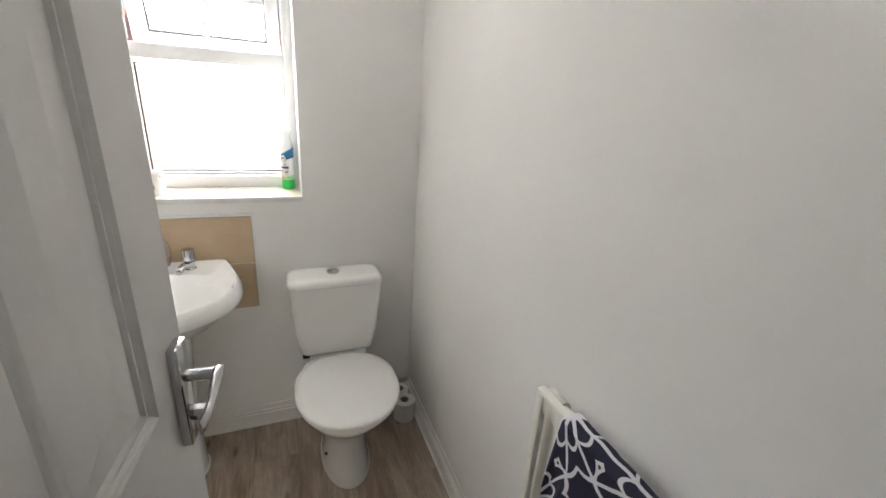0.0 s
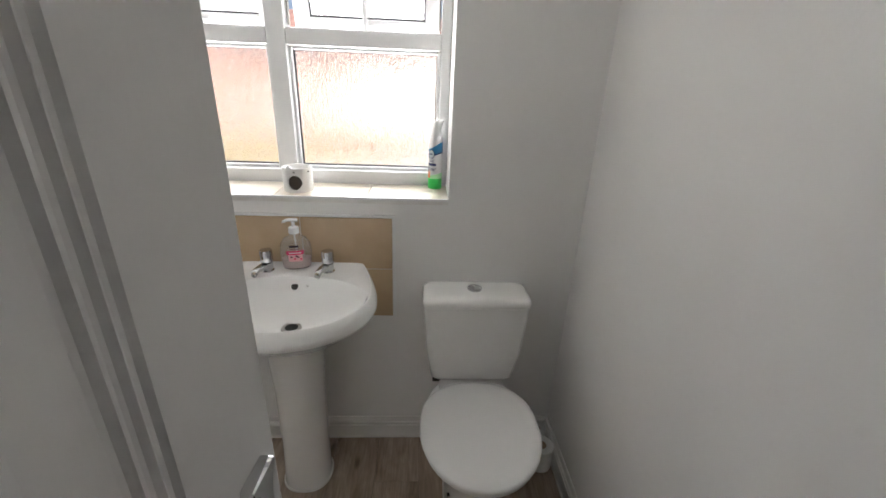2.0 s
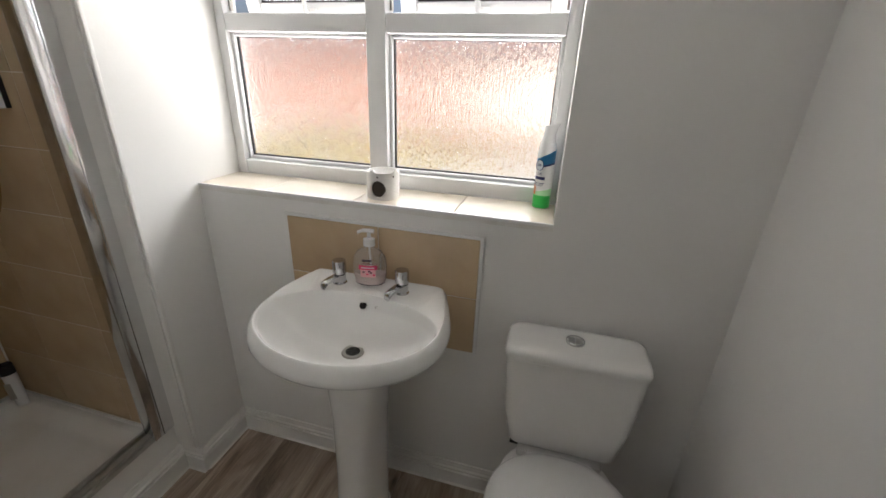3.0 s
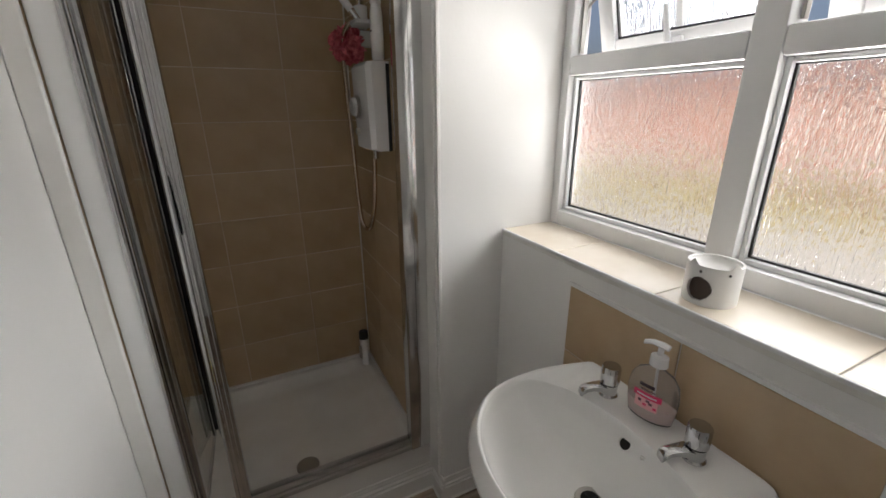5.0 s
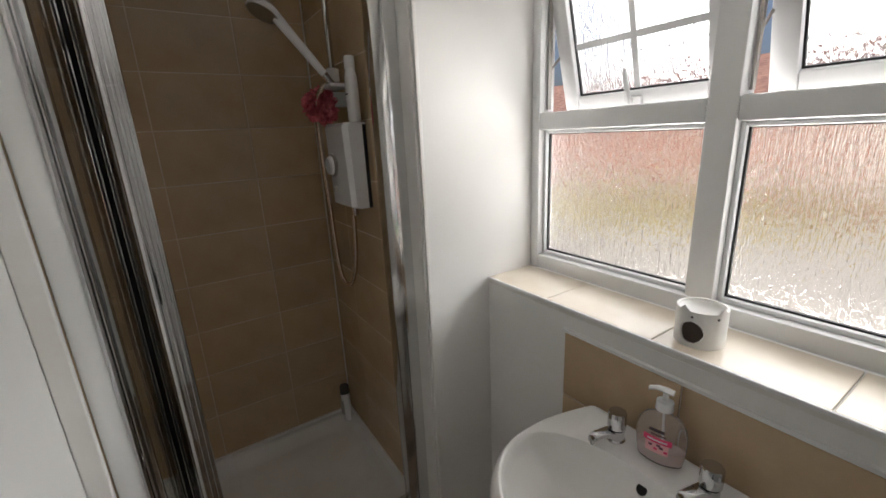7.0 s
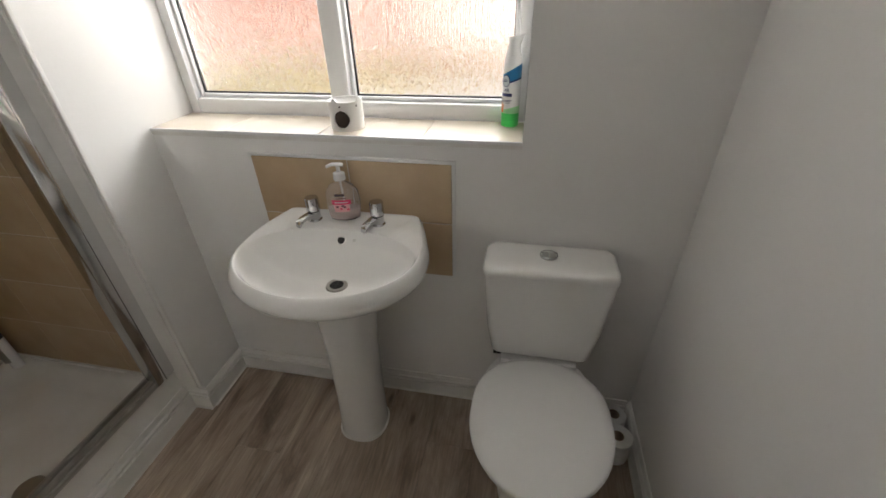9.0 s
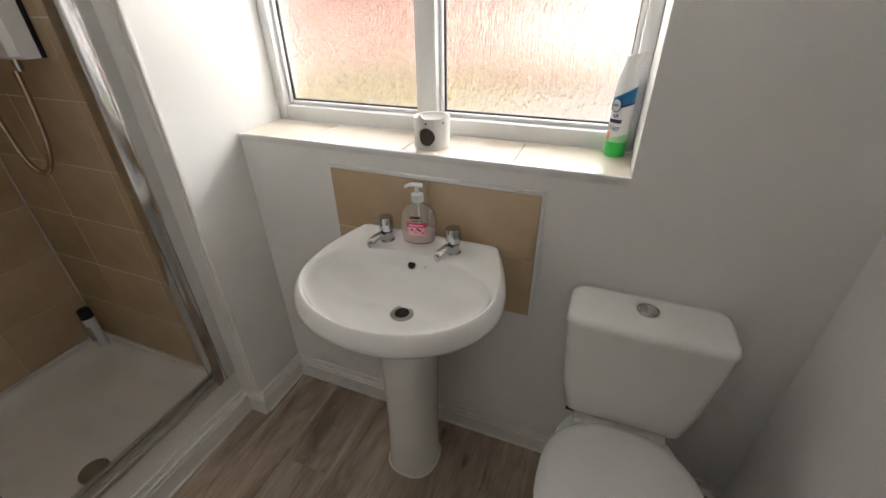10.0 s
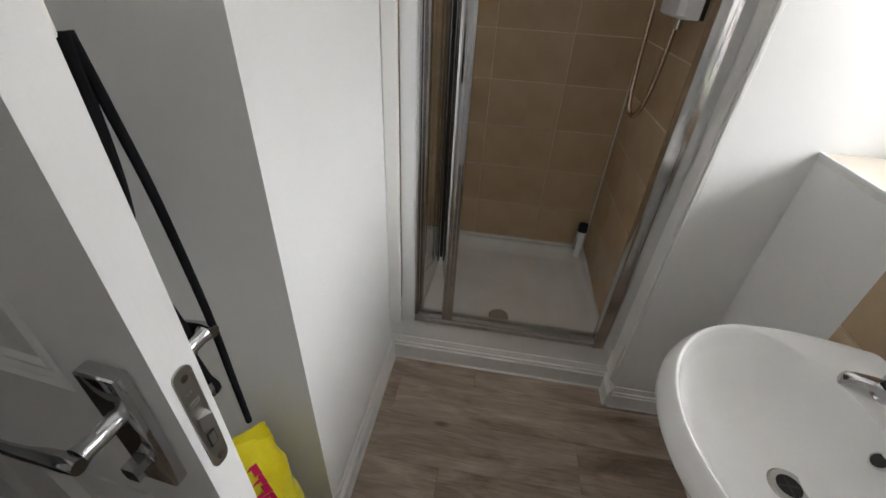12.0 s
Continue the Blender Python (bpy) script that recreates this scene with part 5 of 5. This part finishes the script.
satchel = thing("black_bag", (hx + 0.60 * math.cos(radians(DOOR_TURN)) - 0.082 * math.sin(radians(DOOR_TURN)), hy + 0.60 * math.sin(radians(DOOR_TURN)) + 0.082 * math.cos(radians(DOOR_TURN)), 0.98), "soft black cloth bag hanging on the hooks behind the door", "bag", turn=DOOR_TURN)
rings = []
for j in range(12):
    f = j / 11
    w, d = 0.10 * (1 - 0.55 * f ** 3), 0.030 * (1 - 0.7 * f ** 2)
    rings.append([(w * math.copysign(abs(math.cos(t)) ** 0.6, math.cos(t)) + 0.006 * math.sin(j * 1.7 + 3 * t), d * math.copysign(abs(math.sin(t)) ** 0.8, math.sin(t)) + 0.004 * math.sin(j * 2.3 + 2 * t), 0.32 * f) for t in [2 * math.pi * k / 28 for k in range(28)]])
part("bag_body", loft(rings), M["black_cloth"], satchel, smooth=60)
part("bag_handle", tube(bezier([(-0.035, 0, 0.32), (-0.02, -0.01, 0.45), (0.02, -0.01, 0.45), (0.035, 0, 0.32)]), 0.006, 8), M["black_cloth"], satchel, smooth=True)

M["bag_yellow"] = material("yellow_plastic_bag", (0.80, 0.68, 0.01), 0.28)
speckle(M["bag_yellow"], (0.66, 0.54, 0.01), (0.85, 0.75, 0.03), (9, 9, 9), bump=0.7, fine=(24, 24, 24), distance=0.010)
M["bag_print"] = material("magenta_print", (0.60, 0.01, 0.10), 0.35)
bag = thing("yellow_bag", (0.735, -1.250, 0.0), "crumpled yellow plastic bag with magenta print behind the door", "bag", turn=132)
rings = []
rnd = random.Random(11)
for j in range(15):
    f = j / 14
    z = 0.54 * f
    w = 0.088 * (1 - 0.35 * f ** 3) * (0.93 + 0.07 * math.sin(j * 1.9))
    d = 0.055 * (1 - 0.75 * f ** 2.4) + 0.004
    lean = 0.02 * f * f
    rings.append([(w * math.copysign(abs(math.cos(t)) ** 0.8, math.cos(t)) + 0.004 * rnd.uniform(-1, 1), lean + d * math.sin(t) + 0.005 * rnd.uniform(-1, 1), z + (0.012 * math.sin(t * 3) if j == 14 else 0)) for t in [2 * math.pi * k / 30 for k in range(30)]])
bag.scale = (1.0, 1.0, 1.12)
body = part("bag_body", loft(rings), M["bag_yellow"], bag, smooth=60)
for k in range(6):
    m_ = part("printed_letter", boxes((-0.028, -0.017, 0, 0.0014, 0, 0.026), (0.015 - 0.004 * (k % 2), 0.026, 0, 0.0014, 0, 0.026), (-0.017, 0.015 - 0.004 * (k % 2), 0, 0.0014, 0.009 * (k % 3), 0.009 * (k % 3) + 0.008)), M["bag_print"], bag, "magenta letter shape")
    fz = 0.58 + 0.055 * k
    m_.matrix_basis = Matrix.Translation((0.012 - 0.004 * k, 0.02 * fz ** 2 - 0.055 * (1 - 0.75 * fz ** 2.4) - 0.0095, 0.54 * fz)) @ pose(0, 0, 0, -8 - 3 * k, -12, 0)
word2 = bpy.data.curves.new("word_small", "FONT")
word2.body, word2.size, word2.extrude = "litter", 0.032, 0.0006
w2 = new("lettering", word2)
M["bag_red"] = material("orange_red_print", (0.75, 0.18, 0.02), 0.4)
w2.data.materials.append(M["bag_red"])
w2.parent = bag
w2.matrix_basis = Matrix.Translation((-0.030, -0.052, 0.30)) @ pose(0, 0, 0, 90, -82, 0)

# ---- outside ----
GROUND = -2.7
M["asphalt"] = material("pale_concrete_road", (0.42, 0.40, 0.37), 0.9)
speckle(M["asphalt"], (0.38, 0.365, 0.34), (0.50, 0.48, 0.44), (0.5, 0.5, 0.5), bump=0.3, fine=(20, 20, 20))
M["grass"] = material("lawn", (0.10, 0.14, 0.03), 0.95)
speckle(M["grass"], (0.24, 0.21, 0.035), (0.44, 0.33, 0.07), (0.8, 0.8, 0.8), bump=0.6, fine=(30, 30, 30), distance=0.03)
M["brick"] = material("red_brick", (0.32, 0.09, 0.055), 0.85)
b_ = M["brick"].node_tree.nodes["Principled BSDF"]
bt = nd(M["brick"], "ShaderNodeTexBrick", Scale=1.0)
bt.inputs["Color1"].default_value, bt.inputs["Color2"].default_value, bt.inputs["Mortar"].default_value = (0.36, 0.10, 0.06, 1), (0.27, 0.075, 0.045, 1), (0.42, 0.36, 0.30, 1)
bt.inputs["Brick Width"].default_value, bt.inputs["Row Height"].default_value, bt.inputs["Mortar Size"].default_value = 0.225, 0.075, 0.01
mp_ = nd(M["brick"], "ShaderNodeMapping")
mp_.inputs["Rotation"].default_value = (radians(90), 0, 0)
tc_ = nd(M["brick"], "ShaderNodeTexCoord")
tie(M["brick"], tc_.outputs["Object"], mp_.inputs[0])
tie(M["brick"], mp_.outputs[0], bt.inputs["Vector"])
tie(M["brick"], bt.outputs[0], b_.inputs["Base Color"])
M["roof"] = material("red_brown_roof_tile", (0.20, 0.115, 0.10), 0.8)
speckle(M["roof"], (0.16, 0.09, 0.08), (0.25, 0.15, 0.13), (2, 2, 2))
M["render"] = material("cream_render", (0.72, 0.68, 0.60), 0.85)
speckle(M["render"], (0.76, 0.73, 0.68), (0.84, 0.82, 0.77), (0.7, 0.7, 0.7))
M["hedge"] = material("yellow_green_leaves", (0.16, 0.19, 0.03), 0.8)
speckle(M["hedge"], (0.10, 0.13, 0.02), (0.30, 0.30, 0.05), (3, 3, 3))
M["orange_hedge"] = material("orange_leaves", (0.42, 0.16, 0.04), 0.8)
M["window_dark"] = material("dark_window_glass", (0.03, 0.035, 0.04), 0.1)
M["bark"] = material("bark", (0.10, 0.07, 0.05), 0.9)
structure("ground", box(-400, 400, -30, 500, GROUND - 0.2, GROUND), M["asphalt"], "pale concrete yard and road outside", "ground")
structure("lawn", box(-60, -4.5, 15.5, 21.5, GROUND - 0.1, GROUND + 0.03), M["grass"], "yellowish green lawn outside", "lawn")
# unseen closed shell with a roof slab, added to keep direct sun out
structure("outer_wall", boxes((-3.0, -0.07, 0.30, 0.34, GROUND, 2.6), (WIN_W, 4.5, 0.30, 0.34, GROUND, 2.6), (-0.07, WIN_W, 0.30, 0.34, GROUND, SILL - 0.03), (-0.07, WIN_W, 0.30, 0.34, HEAD, 2.6),
                              (-3.0, 4.5, -4.0, 0.30, CEIL + 0.125, 2.6), (-3.04, -3.0, -4.0, 0.34, GROUND, 2.6), (4.5, 4.54, -4.0, 0.34, GROUND, 2.6), (-3.0, 4.5, -4.04, -4.0, GROUND, 2.6)), M["brick"], "unseen brick shell added around the room to block the sun", "wall")
structure("outer_sill", box(-0.07, WIN_W + 0.05, 0.275, 0.40, SILL - 0.0295, SILL - 0.006), M["white_profile"], "outer window sill", "window sill")


def house(at, w, d, eaves, ridge, wall_mat, label, cols, turn=0.0):
    h = thing("house", at, label, "house", turn=turn)
    part("wall", box(-w / 2, w / 2, 0, d, 0, eaves), wall_mat, h)
    o_ = 0.35
    bm = bmesh.new()
    ring = [(-w / 2 - o_, -o_, eaves - 0.12), (-w / 2 - o_, -o_, eaves + 0.02), (-w / 2 - o_, d / 2, ridge), (-w / 2 - o_, d + o_, eaves + 0.02), (-w / 2 - o_, d + o_, eaves - 0.12)]
    part("roof", loft([ring, [(-x, y, z) for x, y, z in ring]], bm=bm), M["roof"], h)
    for n_ in range(int(ridge - eaves) * 6):
        f = (n_ + 0.5) / (int(ridge - eaves) * 6)
        y, z = -o_ + (d / 2 + o_) * f, eaves + 0.02 + (ridge - eaves - 0.02) * f
        part("tile_course", box(-w / 2 - o_, w / 2 + o_, y, y + 0.10, z - 0.02, z + 0.055), M["roof"], h)
    for s_ in (0.9, 3.4):
        for c in cols:
            wn_ = new("window")
            wn_.parent = h
            wn_.matrix_basis = Matrix.Translation((c, 0, s_))
            part("frame", boxes((-0.6, -0.54, -0.03, 0.02, 0, 1.1), (0.54, 0.6, -0.03, 0.02, 0, 1.1), (-0.54, 0.54, -0.03, 0.02, 0, 0.06), (-0.54, 0.54, -0.03, 0.02, 1.04, 1.1), (-0.03, 0.03, -0.03, 0.02, 0.06, 1.04)), M["white_profile"], wn_)
            part("pane", box(-0.54, 0.54, -0.012, -0.004, 0.06, 1.04), M["window_dark"], wn_)
    part("gutter", box(-w / 2 - o_, w / 2 + o_, -o_ - 0.1, -o_ - 0.01, eaves - 0.10, eaves), M["rubber"], h)
    return h


house((-25, 33, GROUND), 33, 9, 5.7, 8.9, M["brick"], "red brick house with a tiled roof across the road", (-14, -11, -8, -5, -2, 1, 4, 7, 10, 13))
house((6.3, 40, GROUND), 18, 9, 6.0, 9.5, M["render"], "pale rendered house across the road", (-7, -4, -1, 2, 5, 7.5))
house((33, 36, GROUND), 26, 9, 6.0, 9.3, M["brick"], "red brick house further along the road", (-7, -4, -1, 2, 5, 7.5))


def shrub(name, at, size, mat, label, category, count=900, seed=3, trunk=0.0):
    t = thing(name, at, label, category)
    rnd = random.Random(seed)
    bm = bmesh.new()
    for k in range(count):
        u = Vector((rnd.gauss(0, 1), rnd.gauss(0, 1), rnd.gauss(0, 1))).normalized() * rnd.random() ** 0.4
        lump = 0.8 + 0.3 * math.sin(u.x * 5 + seed) * math.cos(u.y * 4)
        c = Vector((u.x * size[0] * lump, u.y * size[1] * lump, trunk + size[2] * (1 + u.z * lump)))
        r = 0.14 * rnd.uniform(0.6, 1.3)
        a1 = Vector((rnd.gauss(0, 1), rnd.gauss(0, 1), rnd.gauss(0, 1))).normalized()
        a2 = a1.cross(Vector((rnd.random(), 1, 0.3))).normalized()
        bm.faces.new([bm.verts.new(c + r * q) for q in (a1, a2 * 0.6, -a1, -a2 * 0.6)])
    part("leaves", bm, mat, t)
    part("trunk", tube([(0, 0, 0), (0.05, 0, trunk * 0.5 + 0.2), (0, 0, trunk + size[2] * 1.1)], [0.12, 0.09, 0.03], 8), M["bark"], t)
    return t


shrub("tree", (-36, 46, GROUND), (3.2, 3.2, 3.0), M["hedge"], "green tree behind the houses", "tree", 1400, 4, 3.4)
for k in range(7):
    shrub("hedge", (-14 + k * 2.3, 22.5, GROUND), (1.35, 0.6, 0.55), M["orange_hedge"] if k in (3, 5, 6) else M["hedge"], "low yellow-green hedge by the lawn" if k not in (3, 5, 6) else "low orange-leaved hedge by the lawn", "hedge", 500, k)

# ---- tiles and planks ----
zs_ = [RIM + 0.013] + [0.416 + ROW * k for k in range(12)]
zs_ = [z for z in zs_ if z < CEIL - 0.02] + [CEIL - 0.001]
ys_ = [SH_NORTH - 0.0035, -0.552, -0.882, SOUTH + 0.0075]
J = 0.0036
for za, zb in zip(zs_, zs_[1:]):
    for ya, yb in zip(ys_, ys_[1:]):
        piece("tile", slab(ya - yb - J, zb - za - J, 0.0045, M["tile"], 0.0008), tiles_back, Matrix.Translation((SH_BACK - 0.0042, yb + J / 2, za + J / 2)) @ pose(0, 0, 0, 90, 0, 90))
    for xa, xb in ((SH_BACK + 0.0045, -0.590), (-0.590, -0.262), (-0.262, -0.1000)):
        piece("tile", slab(xb - xa - J, zb - za - J, 0.0045, M["tile"], 0.0008), tiles_side, Matrix.Translation((xa + J / 2, SH_NORTH + 0.0042, za + J / 2)) @ pose(0, 0, 0, 90))
        piece("tile", slab(xb - xa - J, zb - za - J, 0.0045, M["tile"], 0.0008), tiles_far, Matrix.Translation((xb - J / 2, SOUTH + 0.0042, za + J / 2)) @ pose(0, 0, 0, 90, 0, 180))

planks = structure("floor_planks", box(FRONT, RIGHT, DOORWALL - 0.045, 0, -0.004, -0.0032), M["gap"], "grey-brown wood effect plank floor", "floor")
x = 0.03 - 0.18
col = 0
STARTS = {0: -0.78, 1: -1.09, 2: -0.38, 3: -0.87, 4: -0.60, 5: -1.16, 6: -0.24, 7: -0.85}
while x < RIGHT:
    xa, xb = max(x, FRONT), min(x + 0.18, RIGHT)
    cuts = [0.0, *[STARTS.get(col, -0.5 - 0.13 * (col % 5)) + 1.2 * q for q in (1, 0, -1, -2)], DOORWALL - 0.045]
    cuts = sorted({min(0.0, max(DOORWALL - 0.045, c)) for c in cuts})
    for ya, yb in zip(cuts, cuts[1:]):
        if yb - ya > 0.01 and xb - xa > 0.01:
            piece("plank", slab(xb - xa - 0.0012, yb - ya - 0.0012, 0.003, M["plank"], 0.0005), planks, pose(xa + 0.0006, ya + 0.0006, -0.0030))
    x += 0.18
    col += 1
